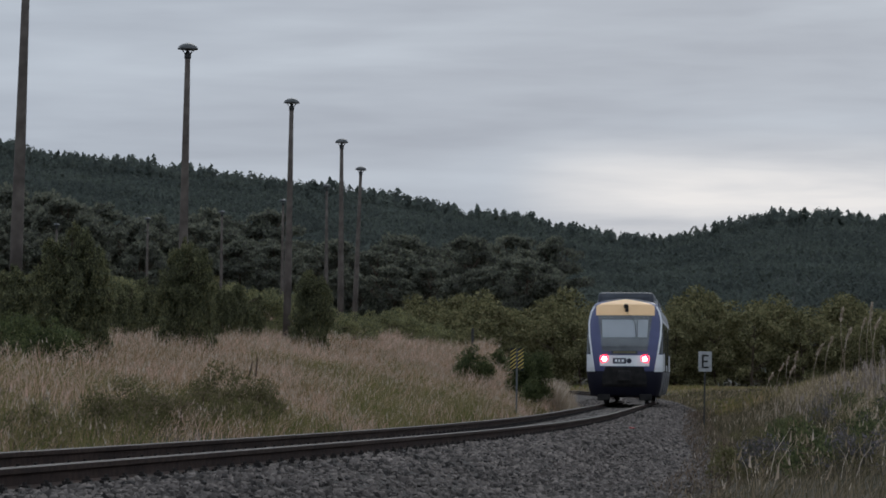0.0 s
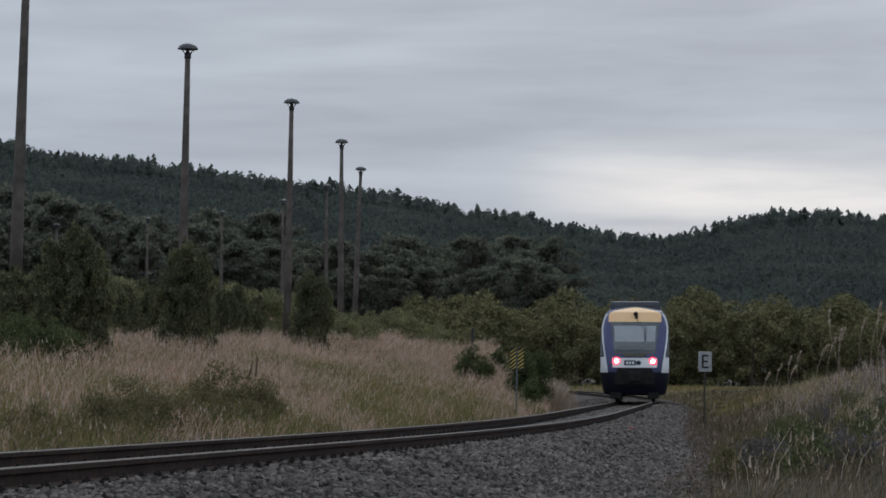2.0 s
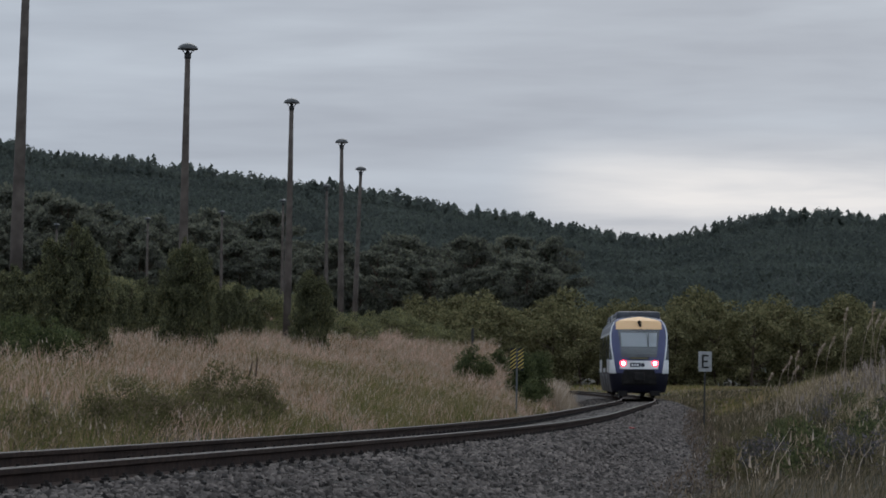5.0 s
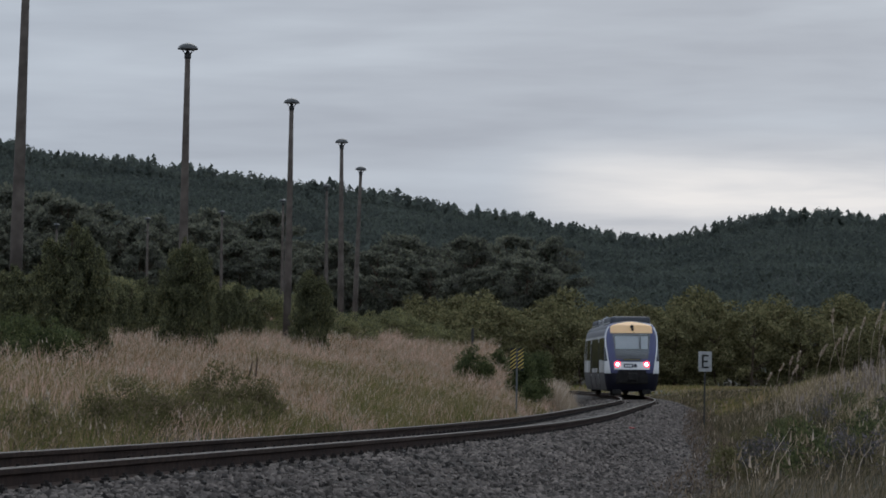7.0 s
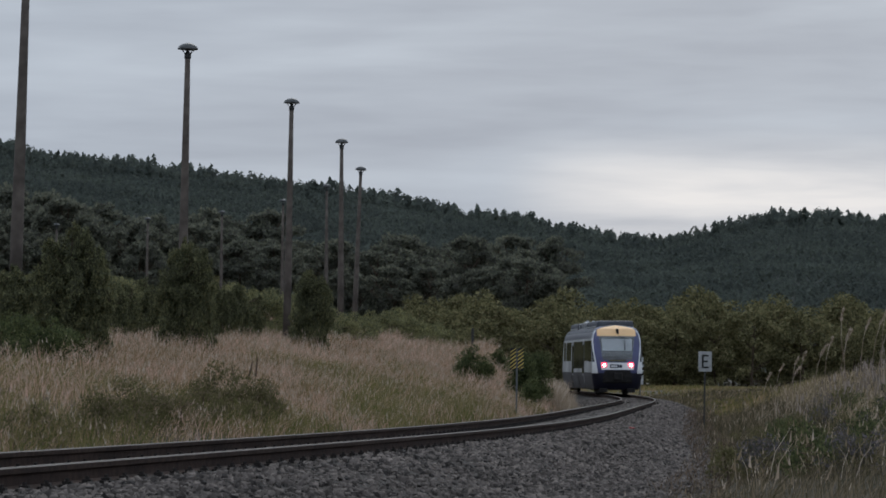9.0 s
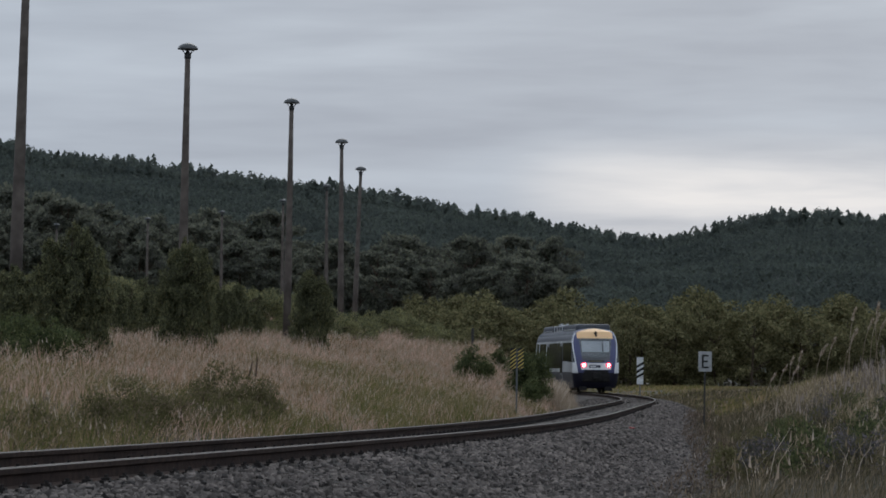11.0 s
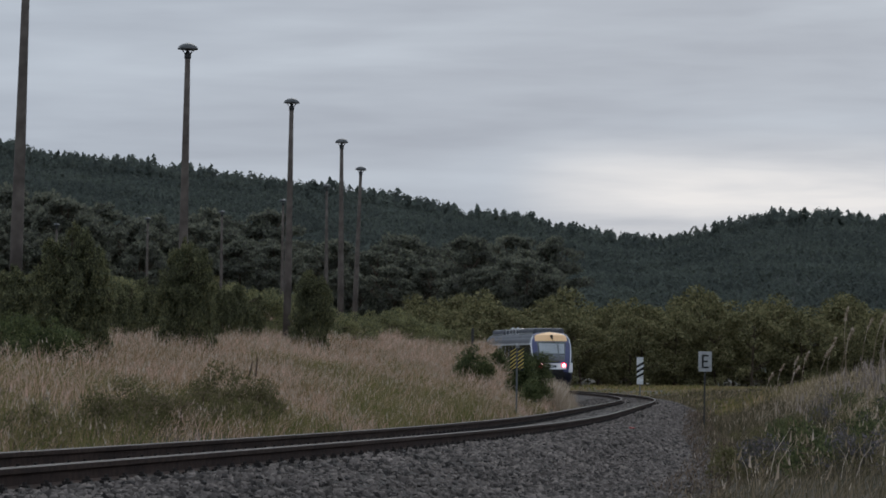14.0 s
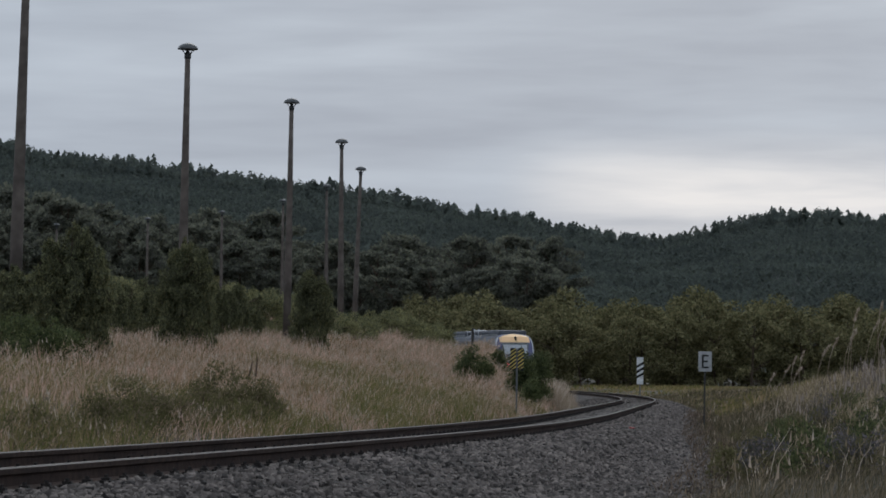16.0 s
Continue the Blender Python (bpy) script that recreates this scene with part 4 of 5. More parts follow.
def slant_bars(parent, w, z0, z1, rows, rise, material, depth, x0=0.0, bar=None):
    """Slanting bands across a narrow board, each cut to its edges."""
    for c in rows:
        bm = bmesh.new()
        t = bar
        pts = [(-w / 2, c - rise / 2 - t / 2), (w / 2, c + rise / 2 - t / 2), (w / 2, c + rise / 2 + t / 2), (-w / 2, c - rise / 2 + t / 2)]
        pts = [(x, min(max(z, z0), z1)) for x, z in pts]
        f = [bm.verts.new((x + x0, depth, z)) for x, z in pts]
        b = [bm.verts.new((x + x0, depth + 0.008, z)) for x, z in pts]
        bm.faces.new(f)
        bm.faces.new(list(reversed(b)))
        for i in range(4):
            bm.faces.new((f[i], b[i], b[(i + 1) % 4], f[(i + 1) % 4]))
        part("stripe", bm, material, parent)


def build_signs():
    # white board with a black letter
    x, y = 7.8, 120.0
    g = gz(x, y)
    root = new("letter_sign")
    root.matrix_basis = Matrix.Translation((x, y, g)) @ Matrix.Rotation(radians(0.6), 4, "Y")
    tagged(root, "small white trackside sign with a black letter E", "sign")
    top = 0.412 + (711 + 3 - 623) / 59.4 - g
    bm = bmesh.new()
    rod(bm, (0.0, 0, -0.3), (0.0, 0, top - 0.1), 0.025, 8)
    part("post", bm, M_POSTDARK, root)
    bm = bmesh.new()
    box(bm, -0.20, 0.20, -0.045, -0.027, top - 0.60, top, 0.006)
    part("board", bm, M_SIGNWHITE, root, "white enamelled board")
    for nm, x0, x1, z0, z1 in (("letter_stroke", -0.095, -0.045, 0.10, 0.50), ("letter_bar", -0.045, 0.105, 0.45, 0.50), ("letter_bar", -0.045, 0.085, 0.277, 0.327), ("letter_bar", -0.045, 0.105, 0.10, 0.15)):
        bm = bmesh.new()
        box(bm, x0, x1, -0.051, -0.046, top - 0.60 + z0, top - 0.60 + z1)
        part(nm, bm, M_SIGNBLACK, root)
    bm = bmesh.new()
    rod(bm, (0.0, 0.0, 0.55), (-0.42, 0.2, 0.16), 0.012, 6)
    part("stay_rod", bm, M_POSTDARK, root, "thin slanting stay rod")
    bm = bmesh.new()
    a, b = Vector((6.2, 120.2, gz(6.2, 120.2) + 0.14)), Vector((x - 0.42, 120.2, g + 0.16))
    rod(bm, a, b, 0.014, 6)
    for q in (0.05, 0.5, 0.95):
        c = a.lerp(b, q)
        rod(bm, c, c - Vector((0, 0, 0.5)), 0.014, 6)
    tagged(part("ground_wire", bm, M_POSTDARK), "thin dark wire run low over the ballast edge", "wire")
    bm = bmesh.new()
    box(bm, -0.06, 0.06, -0.03, 0.03, 0, 0.05, 0.012, pose(0, 0, 0, 12, 8, 30))
    scrap = part("red_scrap", bm, M_RED)
    tagged(scrap, "small red scrap lying on the grey ballast", "litter")
    scrap.location = off_track(38.0, 1.70, -0.202)
    # short dark post on the crest of the bank
    x, y = 1.52, 203.0
    g = gz(x, y)
    bm = bmesh.new()
    lathe(bm, [(0.075, -0.3), (0.07, 4.06 - g), (0.05, 4.10 - g)], 10)
    stake = part("marker_post", bm, M_POSTDARK)
    tagged(stake, "weathered dark marker post in grass on the bank", "post")
    stake.location = (x, y, g)
    # white board with slanting black stripes, beyond the curve
    x, y = 10.95, 223.0
    g = gz(x, y)
    root = new("beacon_board")
    root.location = (x, y, g)
    tagged(root, "narrow white trackside board with slanting black stripes", "sign")
    top = 0.412 + (713 - 633) / 31.95 - g
    bm = bmesh.new()
    rod(bm, (0, 0.03, -0.3), (0, 0.03, top - 0.1), 0.035, 8)
    part("post", bm, M_STEEL, root)
    bm = bmesh.new()
    box(bm, -0.185, 0.185, -0.02, 0.0, top - 1.5, top, 0.006)
    part("board", bm, M_BEACONWHITE, root, "white enamelled board")
    slant_bars(root, 0.372, top - 1.5, top, [top - 0.42, top - 0.71, top - 1.0], 0.22, M_SIGNBLACK, -0.030, bar=0.14)
    # twin black boards with yellow stripes
    x, y = 2.47, 134.0
    g = gz(x, y)
    root = new("striped_board")
    root.matrix_basis = Matrix.Translation((x, y, g)) @ Matrix.Rotation(radians(0.4), 4, "Y")
    tagged(root, "pair of black boards with slanting yellow stripes on a post", "sign")
    top = 0.412 + (711 - 616) / 53.2 - g
    bm = bmesh.new()
    rod(bm, (0, 0.03, -0.3), (0, 0.03, top - 0.05), 0.03, 8)
    part("post", bm, M_STEEL, root)
    for x0 in (-0.125, 0.125):
        bm = bmesh.new()
        box(bm, x0 - 0.095, x0 + 0.095, -0.02, 0.0, top - 0.74, top, 0.005)
        part("board", bm, M_SIGNBLACK, root, "black board with yellow stripes")
        slant_bars(root, 0.188, top - 0.74, top, [top - 0.07 - 0.125 * k for k in range(6)], 0.15, M_SIGNYELLOW, -0.030, x0, bar=0.048)


build_signs()


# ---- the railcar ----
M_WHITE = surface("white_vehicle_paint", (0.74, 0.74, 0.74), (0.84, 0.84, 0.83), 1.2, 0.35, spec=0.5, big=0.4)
# the flanks take a darker white than the front
M_FLANK = surface("greyish_white_flank", (0.36, 0.36, 0.36), (0.50, 0.50, 0.49), 1.0, 0.45, spec=0.4, big=0.5)
M_BLUE = surface("blue_vehicle_paint", (0.050, 0.056, 0.140), (0.066, 0.072, 0.175), 1.5, 0.35, spec=0.5)
M_NAVY = surface("navy_skirt_paint", (0.006, 0.006, 0.015), (0.011, 0.011, 0.024), 2.0, 0.5, spec=0.4)
M_ROOFBLUE = surface("faded_blue_roof_edge", (0.017, 0.020, 0.037), (0.029, 0.033, 0.054), 1.5, 0.35, spec=0.6)
M_YELLOW = surface("yellow_brow_paint", (0.86, 0.53, 0.26), (0.92, 0.59, 0.31), 1.5, 0.4, spec=0.4)
M_SKIRTGREY = surface("grey_side_skirt", (0.055, 0.053, 0.055), (0.10, 0.097, 0.10), 2.0, 0.6, big=0.5)
M_ROOFGREY = surface("dusty_roof_unit", (0.049, 0.054, 0.068), (0.098, 0.105, 0.120), 2.0, 0.6, big=0.6)
M_ALU = surface("bright_aluminium", (0.45, 0.46, 0.48), (0.60, 0.61, 0.62), 4.0, 0.35, metal=0.6)
M_UNDER = surface("sooty_running_gear", (0.012, 0.011, 0.011), (0.03, 0.027, 0.025), 5.0, 0.8)
M_WHEEL = surface("wheel_steel", (0.05, 0.045, 0.042), (0.12, 0.11, 0.105), 5.0, 0.5, metal=0.6)
M_CABPALE = surface("pale_cab_panel", (0.60, 0.62, 0.64), (0.70, 0.71, 0.73), 2.0, 0.8)
M_CABGREY = surface("grey_cab_interior", (0.10, 0.105, 0.11), (0.16, 0.165, 0.17), 2.5, 0.8)
M_BAR = surface("dark_marking", (0.015, 0.016, 0.03), (0.03, 0.03, 0.05), 6.0, 0.5)
M_DEST = surface("dim_amber_display", (0.10, 0.085, 0.035), (0.17, 0.14, 0.06), 9.0, 0.5)
M_DOOR = surface("grey_door_leaf", (0.13, 0.133, 0.14), (0.19, 0.194, 0.20), 2.0, 0.4)
M_TAIL = glowing("tail_lamp_core", (1.0, 0.40, 0.45), 14.0)
# the lens's red emission also stands in for the lamp's halo
M_TAILRIM = glowing("tail_lamp_lens_and_halo", (1.0, 0.02, 0.05), 4.0)


def glass(name, tint, rough=0.03):
    m = bpy.data.materials.new(name)
    m.use_nodes = True
    b = m.node_tree.nodes["Principled BSDF"]
    b.inputs["Base Color"].default_value = (*tint, 1)
    b.inputs["Roughness"].default_value, b.inputs["Transmission Weight"].default_value = rough, 0.9
    b.inputs["IOR"].default_value = 1.5
    return m


M_SCREEN = glass("tinted_windscreen", (0.80, 0.83, 0.84))
M_SIDEGLASS = surface("dark_side_glass", (0.012, 0.013, 0.014), (0.020, 0.021, 0.022), 1.5, 0.06, spec=0.6)

LEN = 25.0
HW = ([0.28, 0.6, 1.15, 1.8, 2.4, 3.0, 3.3, 3.5, 3.65, 3.76, 3.82], [1.22, 1.30, 1.375, 1.375, 1.37, 1.345, 1.29, 1.21, 1.08, 0.78, 0.30])
NOSE = ([0.28, 0.7, 1.3, 1.8, 2.2, 3.2, 3.6, 3.82], [0.28, 0.05, 0.0, 0.10, 0.26, 0.82, 1.10, 1.55])


def half_width(z):
    return float(np.interp(z, *HW))


def nose(x, z):
    """How far back the front's skin lies at a height and a place across."""
    u = min(1.0, abs(x) / half_width(z))
    return float(np.interp(z, *NOSE)) + 0.16 * u ** 2 + 0.30 * u ** 8


def build_body():
    zs = [0.28, 0.34, 0.6, 0.95, 1.18, 1.21, 1.5, 1.75, 1.78, 2.2, 2.6, 2.95, 2.98, 3.07, 3.1, 3.3, 3.42, 3.5, 3.58, 3.65, 3.71, 3.76, 3.80, 3.82]
    us = [-1, -0.99, -0.96, -0.91, -0.83, -0.7, -0.5, -0.25, 0, 0.25, 0.5, 0.7, 0.83, 0.91, 0.96, 0.99, 1]
    sy = [1.05, 1.7, 4, 8, 12.5, 17, 21, LEN - 1.7, LEN - 1.05]
    bm = bmesh.new()
    rings = []
    for z in zs:
        w = half_width(z)
        pts = [(u * w, nose(u * w, z)) for u in us]
        y0 = pts[-1][1]
        side = [(w, max(y, y0 + 0.01 * k)) for k, y in enumerate(sy)]
        back = [(u * w, LEN - nose(u * w, z)) for u in reversed(us)]
        yb = back[0][1]
        side = [(x, min(y, yb - 0.01 * (len(sy) - k))) for k, (x, y) in enumerate(side)]
        ring = pts + side + back + [(-x, y) for x, y in reversed(side)]
        rings.append([bm.verts.new((x, y, z)) for x, y in ring])
    n = len(rings[0])
    nf, ns = len(us), len(sy)
    for i in range(len(zs) - 1):
        zm = (zs[i] + zs[i + 1]) / 2
        for j in range(n):
            f = bm.faces.new((rings[i][j], rings[i][(j + 1) % n], rings[i + 1][(j + 1) % n], rings[i + 1][j]))
            front = j < nf - 1 or nf + ns <= j < 2 * nf + ns - 1
            if zm > 3.45:
                f.material_index = 3 if not front or zm > 3.7 else 1
            elif front:
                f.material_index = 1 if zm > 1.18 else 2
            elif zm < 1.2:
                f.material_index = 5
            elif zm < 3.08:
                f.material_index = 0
            else:
                f.material_index = 4
            f.smooth = True
    bm.faces.new(list(reversed(rings[0])))
    bm.faces.new(rings[-1])
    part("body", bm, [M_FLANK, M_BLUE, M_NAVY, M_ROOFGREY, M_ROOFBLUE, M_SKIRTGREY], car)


def front_patch(name, z0, z1, left, right, material, off, label="", rear=False, rows=8, cols=14, parent=None):
    """A panel lying on the front's skin, with thickness: left and right give its edges at a height."""
    bm = bmesh.new()
    grid = []
    for layer in (off, -0.01):
        g = []
        for i in range(rows + 1):
            z = z0 + (z1 - z0) * i / rows
            row = []
            for j in range(cols + 1):
                x = left(z) + (right(z) - left(z)) * j / cols
                y = nose(x, z) - layer
                row.append(bm.verts.new((x, LEN - y, z) if rear else (x, y, z)))
            g.append(row)
        grid.append(g)
    a, b = grid
    for i in range(rows):
        for j in range(cols):
            bm.faces.new((a[i][j], a[i][j + 1], a[i + 1][j + 1], a[i + 1][j]))
    for i in range(rows):
        bm.faces.new((a[i][0], a[i + 1][0], b[i + 1][0], b[i][0]))
        bm.faces.new((a[i][cols], b[i][cols], b[i + 1][cols], a[i + 1][cols]))
    for j in range(cols):
        bm.faces.new((a[0][j], b[0][j], b[0][j + 1], a[0][j + 1]))
        bm.faces.new((a[rows][j], a[rows][j + 1], b[rows][j + 1], b[rows][j]))
    if rear:
        bmesh.ops.reverse_faces(bm, faces=bm.faces[:])
    return part(name, bm, material, parent or car, label, smooth=False)


def side_panel(name, y0, y1, z0, z1, right, material, off=0.012, label="", parent=None, slope=0.0):
    """A panel on the side's skin; slope leans its front edge back with height."""
    bm = bmesh.new()
    rows, rings = 5, []
    sgn = 1 if right else -1
    for layer in (off, -0.01):
        rings.append([[bm.verts.new((sgn * (half_width(z0 + (z1 - z0) * i / rows) + layer), y + (slope * (i / rows) if k == 0 else 0), z0 + (z1 - z0) * i / rows)) for k, y in enumerate((y0, y1))] for i in range(rows + 1)])
    a, b = rings
    for i in range(rows):
        bm.faces.new((a[i][0], a[i][1], a[i + 1][1], a[i + 1][0]))
        bm.faces.new((a[i][0], a[i + 1][0], b[i + 1][0], b[i][0]))
        bm.faces.new((a[i][1], b[i][1], b[i + 1][1], a[i + 1][1]))
    bm.faces.new((a[0][0], b[0][0], b[0][1], a[0][1]))
    bm.faces.new((a[rows][0], a[rows][1], b[rows][1], b[rows][0]))
    if not right:
        bmesh.ops.reverse_faces(bm, faces=bm.faces[:])
    return part(name, bm, material, parent or car, label)


def build_front(rear):
    k = {"rear": rear}
    def lin(z0, x0, z1, x1):
        return lambda z: x0 + (x1 - x0) * (z - z0) / (z1 - z0)
    # yellow brow above the windscreen, in an arched outline
    front_patch("roof_brow", 3.20, 3.80, lambda z: -1.06 if z < 3.5 else -1.06 * max(0.0, 1 - ((z - 3.5) / 0.30) ** 2.2), lambda z: 1.06 if z < 3.5 else 1.06 * max(0.0, 1 - ((z - 3.5) / 0.30) ** 2.2), M_YELLOW, 0.03, "yellow painted brow over the windscreen", rows=14, **k)
    front_patch("windscreen_frame", 1.90, 3.19, lin(1.90, -0.80, 3.19, -0.98), lin(1.90, 0.80, 3.19, 0.98), M_CABGREY, 0.014, "dark grey windscreen surround", **k)
    # pale panels added under the glass to lighten the upper windscreen
    front_patch("cab_pale_panel", 2.40, 3.04, lin(2.40, -0.80, 3.04, -0.84), lin(2.40, 0.42, 3.04, 0.42), M_CABPALE, 0.020, "pale panel added behind the windscreen", **k)
    front_patch("cab_pale_panel", 2.40, 3.04, lin(2.40, 0.46, 3.04, 0.46), lin(2.40, 0.80, 3.04, 0.84), M_CABPALE, 0.020, "pale panel added behind the windscreen", **k)
    front_patch("windscreen", 2.06, 3.17, lin(2.06, -0.84, 3.17, -0.94), lin(2.06, 0.84, 3.17, 0.94), M_SCREEN, 0.030, "tinted windscreen with rounded corners", **k)
    disp = front_patch("destination_display", 1.80, 1.92, lambda z: -0.46, lambda z: 0.46, M_SIDEGLASS, 0.024, "dark destination display with unreadable amber marks", **k)
    for i in range(9):
        a = -0.40 + 0.09 * i
        front_patch("display_mark", 1.825, 1.895, lambda z, a=a: a, lambda z, a=a: a + 0.062, M_DEST, 0.030, rows=1, cols=1, parent=disp, **k)
    band = front_patch("light_band", 1.36, 1.75, lambda z: -0.90 + 0.12 * max(0, (1.5 - z)), lambda z: 0.90 - 0.12 * max(0, (1.5 - z)), M_WHITE, 0.03, "white band that carries the lamps", **k)
    plate = front_patch("emblem_plate", 1.45, 1.65, lambda z: -0.42, lambda z: 0.06, M_BAR, 0.036, "dark emblem plate with pale marks", rows=2, cols=4, parent=band, **k)
    for a, b in ((-0.35, -0.26), (-0.22, -0.15), (-0.11, -0.02)):
        front_patch("marking", 1.50, 1.60, lambda z, a=a: a, lambda z, b=b: b, M_WHITE, 0.042, rows=1, cols=1, parent=plate, **k)
    front_patch("round_emblem", 1.46, 1.64, lambda z: 0.16 - math.sqrt(max(0.0004, 0.0085 - (z - 1.55) ** 2)), lambda z: 0.16 + math.sqrt(max(0.0004, 0.0085 - (z - 1.55) ** 2)), M_BAR, 0.036, rows=8, cols=2, parent=band, **k)
    # thin white line round the blue mask, dark corner glass and white corner blocks outside it
    def line(z):
        return min(float(np.interp(z, [1.2, 1.86, 2.43, 2.95, 3.3, 3.66], [1.10, 1.205, 1.285, 1.315, 1.25, 1.06])), half_width(z) - 0.03)
    for s in (-1, 1):
        def strip(z0, z1, inner, outer, name, mat, off, lab, rows, cols):
            a, b = (lambda z: s * outer(z)), (lambda z: s * inner(z))
            front_patch(name, z0, z1, *((a, b) if s < 0 else (b, a)), mat, off, lab, rows=rows, cols=cols, **k)
        strip(1.18, 3.66, lambda z: line(z) - 0.035, lambda z: line(z) + 0.028, "white_edge", M_WHITE, 0.016, "white line round the blue mask", 16, 2)
        strip(1.80, 2.95, lambda z: line(z) + 0.030, half_width, "corner_glass", M_SIDEGLASS, 0.010, "dark corner glass", 8, 4)
        strip(1.16, 1.78, lambda z: line(z) - 0.03, half_width, "corner_panel", M_WHITE, 0.020, "white corner panel", 4, 5)
        # tail lamp: lens, widened to draw the red halo, and core
        lens = None
        for nm, r, mat, off, lab in (("tail_lamp", 0.155, M_TAILRIM, 0.045, "glowing red tail lamp"), ("lamp_core", 0.092, M_TAIL, 0.062, "white-hot lamp centre")):
            bm = bmesh.new()
            y = nose(0.73, 1.62) - off
            rot = pose(0.73 * s, (LEN - y) if rear else y, 1.62, -90 if rear else 90, 0, 0)
            lathe(bm, [(r * 0.96, -0.05), (r, 0.0), (r * 0.8, 0.018), (r * 0.3, 0.026)], 20, rot)
            if rear:
                part(nm, bm, M_SCREEN if nm == "lamp_core" else M_CABGREY, lens or car)
            else:
                ob = part(nm, bm, mat, lens or car, lab, smooth=True)
                lens = lens or ob
    # skirt: coupler opening's darkness painted as a black centre, the coupler, navy cheeks
    front_patch("coupler_opening_panel", 0.62, 1.33, lambda z: -0.80 + 0.35 * max(0.0, z - 1.0), lambda z: 0.80 - 0.35 * max(0.0, z - 1.0), M_UNDER, 0.02, "black panel drawn for the dark coupler opening", **k)
    bm = bmesh.new()
    f = (lambda y: LEN - y) if rear else (lambda y: y)
    lo, hi = sorted((f(-0.38), f(0.4)))
    box(bm, -0.17, 0.17, lo, hi, 0.86, 1.16, 0.04)
    lo, hi = sorted((f(-0.45), f(-0.36)))
    box(bm, -0.24, 0.24, lo, hi, 0.82, 1.20, 0.05)
    part("coupler", bm, M_UNDER, car, "black automatic coupler head")
    for s in (-1, 1):
        bm = bmesh.new()
        lo, hi = sorted((f(0.25), f(0.34)))
        box(bm, *sorted((0.52 * s, 0.98 * s)), lo, hi, 0.12, 0.36, 0.04, None)
        part("rail_guard", bm, M_UNDER, car)
    # horn on the brow, with its bracket, and the wiper
    bm = bmesh.new()
    y = nose(0.0, 3.52) - 0.05
    lathe(bm, [(0.05, 0), (0.085, 0.05), (0.09, 0.10), (0.06, 0.14)], 14, pose(0.03, f(y), 3.53, -90 if rear else 90, 0, 0))
    y = nose(0.05, 3.4) - 0.05
    box(bm, 0.0, 0.12, *sorted((f(y - 0.05), f(y + 0.08))), 3.32, 3.46, 0.02)
    part("horn", bm, M_UNDER, car, "black horn on the yellow brow")
    bm = bmesh.new()
    q = [(0.08, 3.28), (0.25, 3.10), (0.37, 2.92), (0.40, 2.45)]
    for (x0, z0), (x1, z1) in zip(q, q[1:]):
        rod(bm, (x0, f(nose(x0, z0) - 0.07), z0), (x1, f(nose(x1, z1) - 0.05), z1), 0.009, 6)
    rod(bm, (0.375, f(nose(0.4, 2.9) - 0.045), 2.9), (0.405, f(nose(0.4, 2.42) - 0.045), 2.42), 0.014, 6)
    part("wiper", bm, M_UNDER, car, "black windscreen wiper")


def build_sides():
    for right in (True, False):
        side_panel("cab_window", 0.75, 3.1, 1.80, 2.95, right, M_SIDEGLASS, label="dark cab side window", slope=0.45)
        side_panel("window", 3.2, 6.2, 1.85, 2.95, right, M_SIDEGLASS, label="dark side window")
        for y0 in (6.35, 14.8):
            door = side_panel("door", y0, y0 + 1.45, 0.62, 2.93, right, M_DOOR, 0.014, "grey sliding-plug door")
            for q in (0.1, 0.78):
                side_panel("door_pane", y0 + q, y0 + q + 0.57, 1.15, 2.75, right, M_SIDEGLASS, 0.026, parent=door)
        y = 8.05
        while y < 14.0:
            side_panel("window", y, y + 1.55, 1.42, 2.95, right, M_SIDEGLASS, label="tall dark side window")
            y += 1.74
        y = 17.0
        while y < 20.5:
            side_panel("window", y, y + 1.95, 1.85, 2.95, right, M_SIDEGLASS, label="dark side window")
            y += 2.15
        side_panel("cab_window", LEN - 3.1, LEN - 1.8, 1.85, 2.95, right, M_SIDEGLASS)
        for y0, y1 in ((6.9, 10.0), (11.0, 16.0), (16.5, 18.4)):
            side_panel("underfloor_box", y0, y1, 0.34, 1.02, right, M_SKIRTGREY, 0.02)


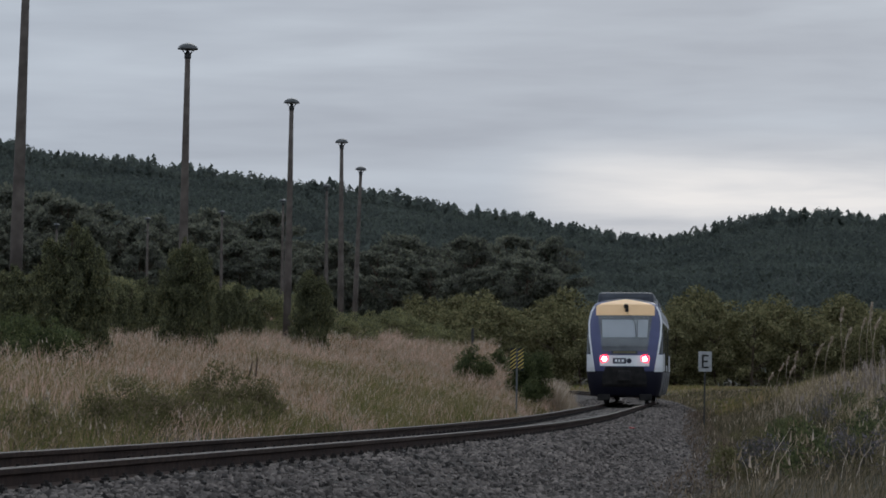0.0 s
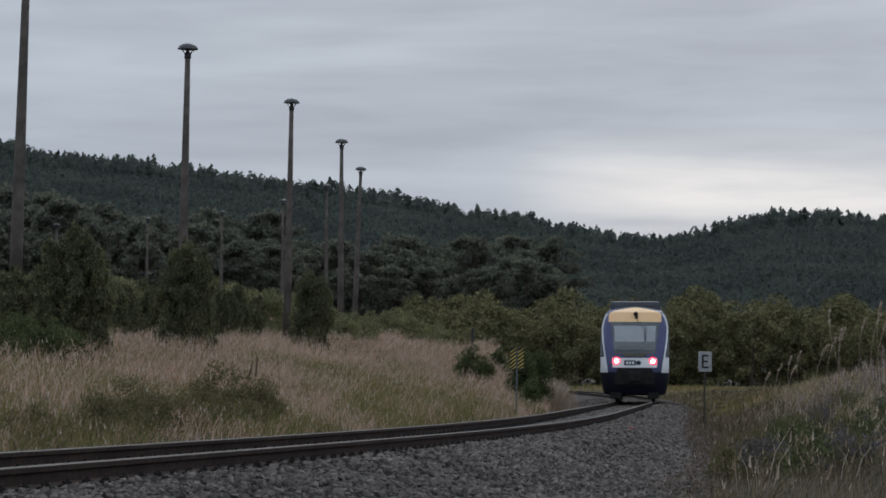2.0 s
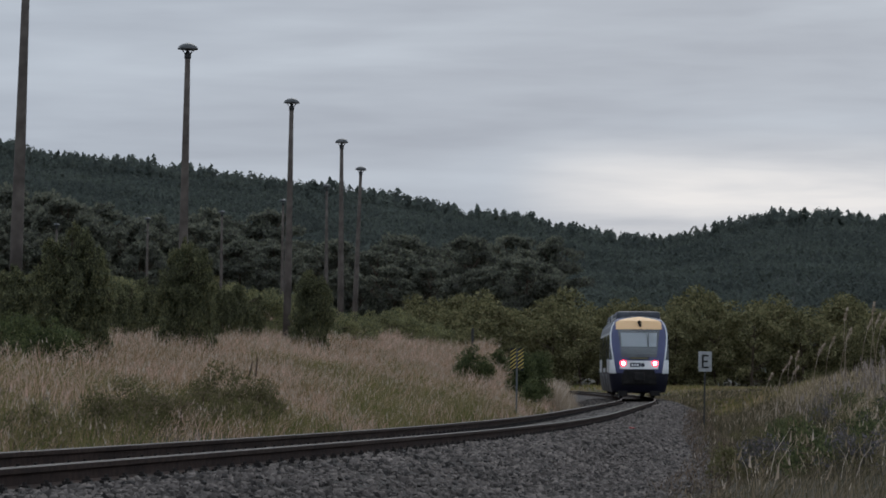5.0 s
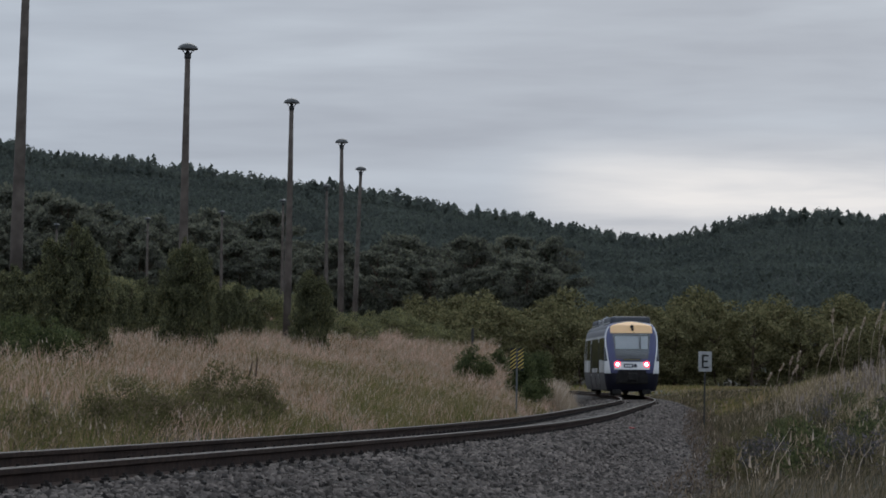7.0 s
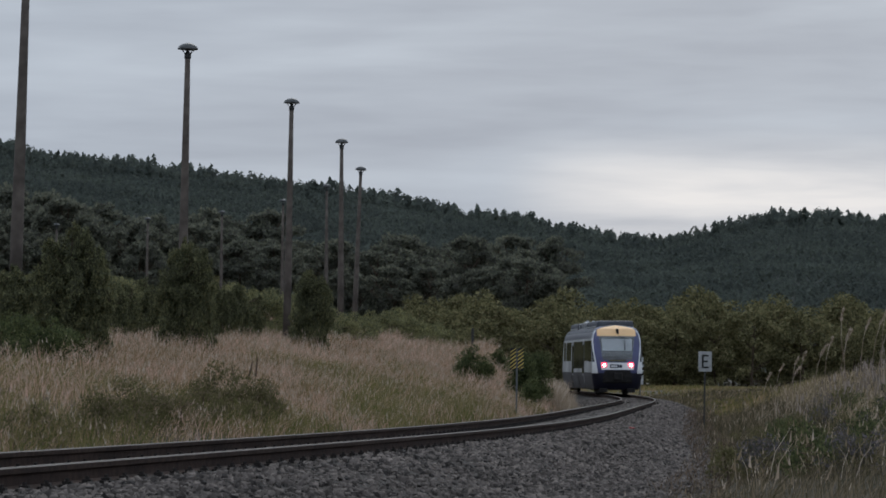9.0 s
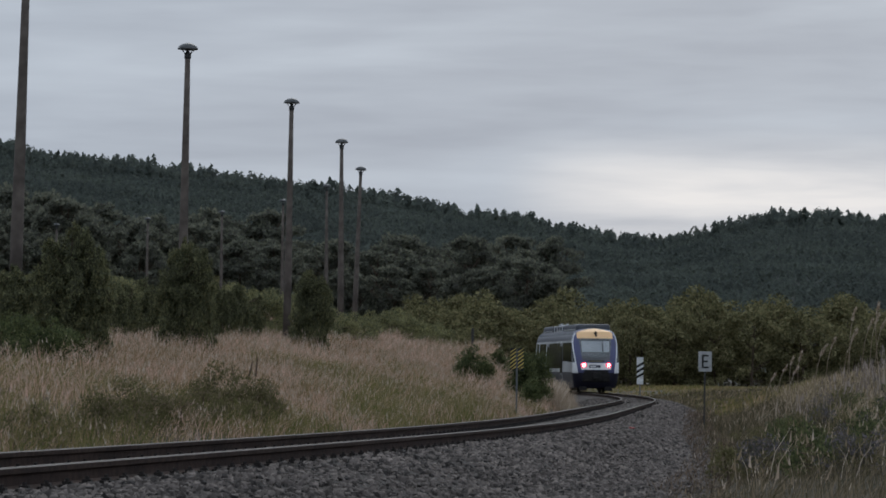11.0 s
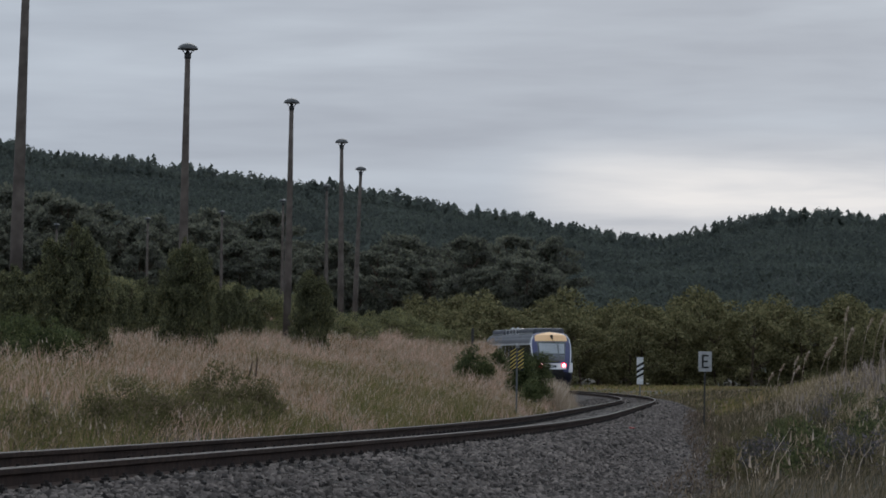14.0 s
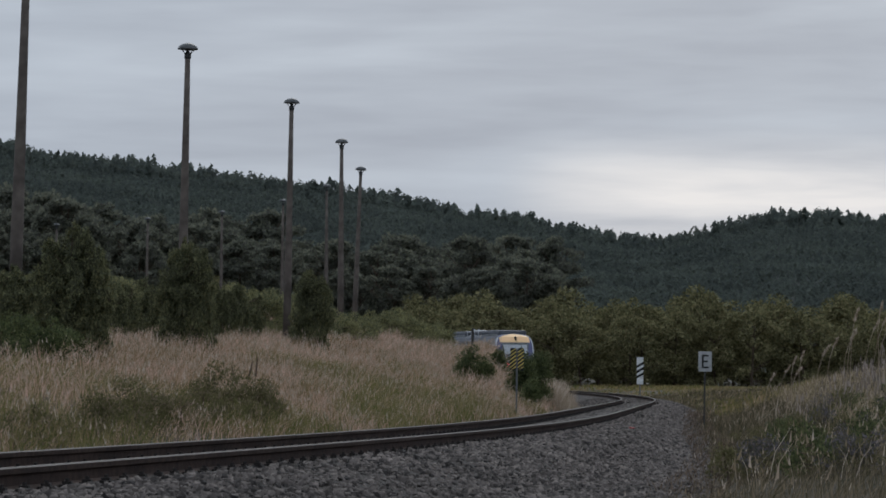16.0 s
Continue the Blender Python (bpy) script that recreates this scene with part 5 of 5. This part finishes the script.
def build_roof():
    for y0, y1, w, h, mat, lab in ((1.9, 9.2, 1.02, 4.06, M_ROOFGREY, "grey air-conditioning housing on the roof"), (11.2, 14.6, 0.92, 4.02, M_ROOFGREY, "grey cooler on the roof"), (16.2, 22.6, 1.02, 4.06, M_ROOFGREY, "long grey roof housing")):
        bm = bmesh.new()
        box(bm, -w, w, y0, y1, 3.45, h, 0.17)
        unit = part("roof_unit", bm, mat, car, lab)
        for s in (-1, 1):
            bm = bmesh.new()
            box(bm, *sorted((s * w, s * (w + 0.035))), y0 + 0.3, y1 - 0.3, 3.70, 3.76, 0.01)
            part("trim_rail", bm, M_ALU, unit, "bright trim rail")
        n = int((y1 - y0 - 0.8) / 0.75)
        for i in range(n):
            bm = bmesh.new()
            box(bm, -w * 0.72, w * 0.72, y0 + 0.5 + 0.75 * i, y0 + 0.95 + 0.75 * i, h - 0.004, h + 0.022, 0.008)
            part("grille", bm, M_UNDER, unit)
    bm = bmesh.new()
    for x in (-0.55, -0.2):
        rod(bm, (x, 15.3, 3.7), (x, 15.3, 4.22), 0.075, 12)
    rod(bm, (-0.75, 15.15, 4.1), (0.3, 15.15, 4.1), 0.04, 8)
    part("exhaust_stack", bm, M_ALU, car, "bright exhaust pipes on the roof")
    bm = bmesh.new()
    for s in (-0.95, 0.95):
        rod(bm, (s, 10.9, 4.0), (s, 15.9, 4.0), 0.03, 6)
        for y in (10.9, 12.5, 14.2, 15.9):
            rod(bm, (s, y, 3.5), (s, y, 4.0), 0.025, 6)
    part("roof_railing", bm, M_ALU, car, "bright rail along the roof edge")


WHEELSETS = []


def build_bogies():
    for y in (4.2, 20.8):
        bm = bmesh.new()
        for s in (-1, 1):
            box(bm, *sorted((s * 0.88, s * 1.05)), y - 1.35, y + 1.35, 0.34, 0.56, 0.04)
            for q in (-0.95, 0.95):
                box(bm, *sorted((s * 0.86, s * 1.10)), y + q - 0.18, y + q + 0.18, 0.24, 0.58, 0.04)
        box(bm, -0.9, 0.9, y - 0.25, y + 0.25, 0.40, 0.62, 0.04)
        for q in (-1.45, 1.45):
            box(bm, -1.04, 1.04, y + q - 0.09, y + q + 0.09, 0.24, 0.50, 0.04)
        for s in (-1, 1):
            for q in (-1.62, 1.62):
                box(bm, *sorted((s * 0.66, s * 0.84)), y + q - 0.07, y + q + 0.07, 0.09, 0.40, 0.03)
        bogie = part("bogie", bm, M_UNDER, car, "dark two-axle bogie")
        for q in (-0.95, 0.95):
            bm = bmesh.new()
            rod(bm, (-0.72, 0, 0), (0.72, 0, 0), 0.075, 10)
            for s in (-1, 1):
                turn = pose(0, 0, 0, 0, 90 * s, 0)
                lathe(bm, [(0.38, 0.68), (0.42, 0.69), (0.42, 0.715), (0.392, 0.725), (0.385, 0.815), (0.30, 0.80), (0.26, 0.75), (0.12, 0.76), (0.11, 0.85)], 22, turn)
            ws = part("wheelset", bm, M_WHEEL, bogie, "steel wheelset with shiny treads")
            ws.location = (0, y + q, 0.385)
            WHEELSETS.append((ws, y + q))


car = new("railcar")
tagged(car, "white and blue diesel railcar with yellow brow, red tail lamps", "railcar")
build_body()
build_front(False)
build_front(True)
build_sides()
build_roof()
build_bogies()

# speed and place of the railcar: distance along the track by time
TIMES = [0, 1.5, 3.5, 7, 9, 11.5, 12.5, 13, 14, 15, 16]
ARCS = [105.38, 117.5, 133.97, 163.34, 179.88, 201.52, 210.43, 214.87, 223.7, 232.54, 241.69]
ARC_FIT = np.polyfit(TIMES, ARCS, 4)


def arc_at(t):
    return float(np.polyval(ARC_FIT, t))


def motions():
    rows = []
    for i in range(65):
        t = i * 0.25
        s = arc_at(t)
        a, b = off_track(s + 4.2, 0), off_track(s + 20.8, 0)
        u = (b - a).normalized()
        e = u.cross(Vector((0, 0, 1))).normalized()
        w = e.cross(u)
        m = Matrix((e, u, w)).transposed().to_4x4()
        m.translation = a - u * 4.2
        rows.append((t, m))
    walk(car, rows)
    for ws, y in WHEELSETS:
        walk(ws, [(i / 15, Matrix.Translation((0, y, 0.385)) @ Matrix.Rotation(-(arc_at(i / 15) - arc_at(0)) / 0.385, 4, "X")) for i in range(241)])
    for ob, base, ax, ph in STALKS:
        rows = []
        for i in range(33):
            t = i * 0.5
            g = 0.55 * math.sin(1.1 * t + ph) + 0.35 * math.sin(2.3 * t + 1.7 * ph) + 0.08 * (t - 8)
            rows.append((t, base @ Matrix.Rotation(radians(ax * g), 4, "Y") @ Matrix.Rotation(radians(2.0 * math.sin(1.7 * t + ph)), 4, "X")))
        walk(ob, rows)


motions()
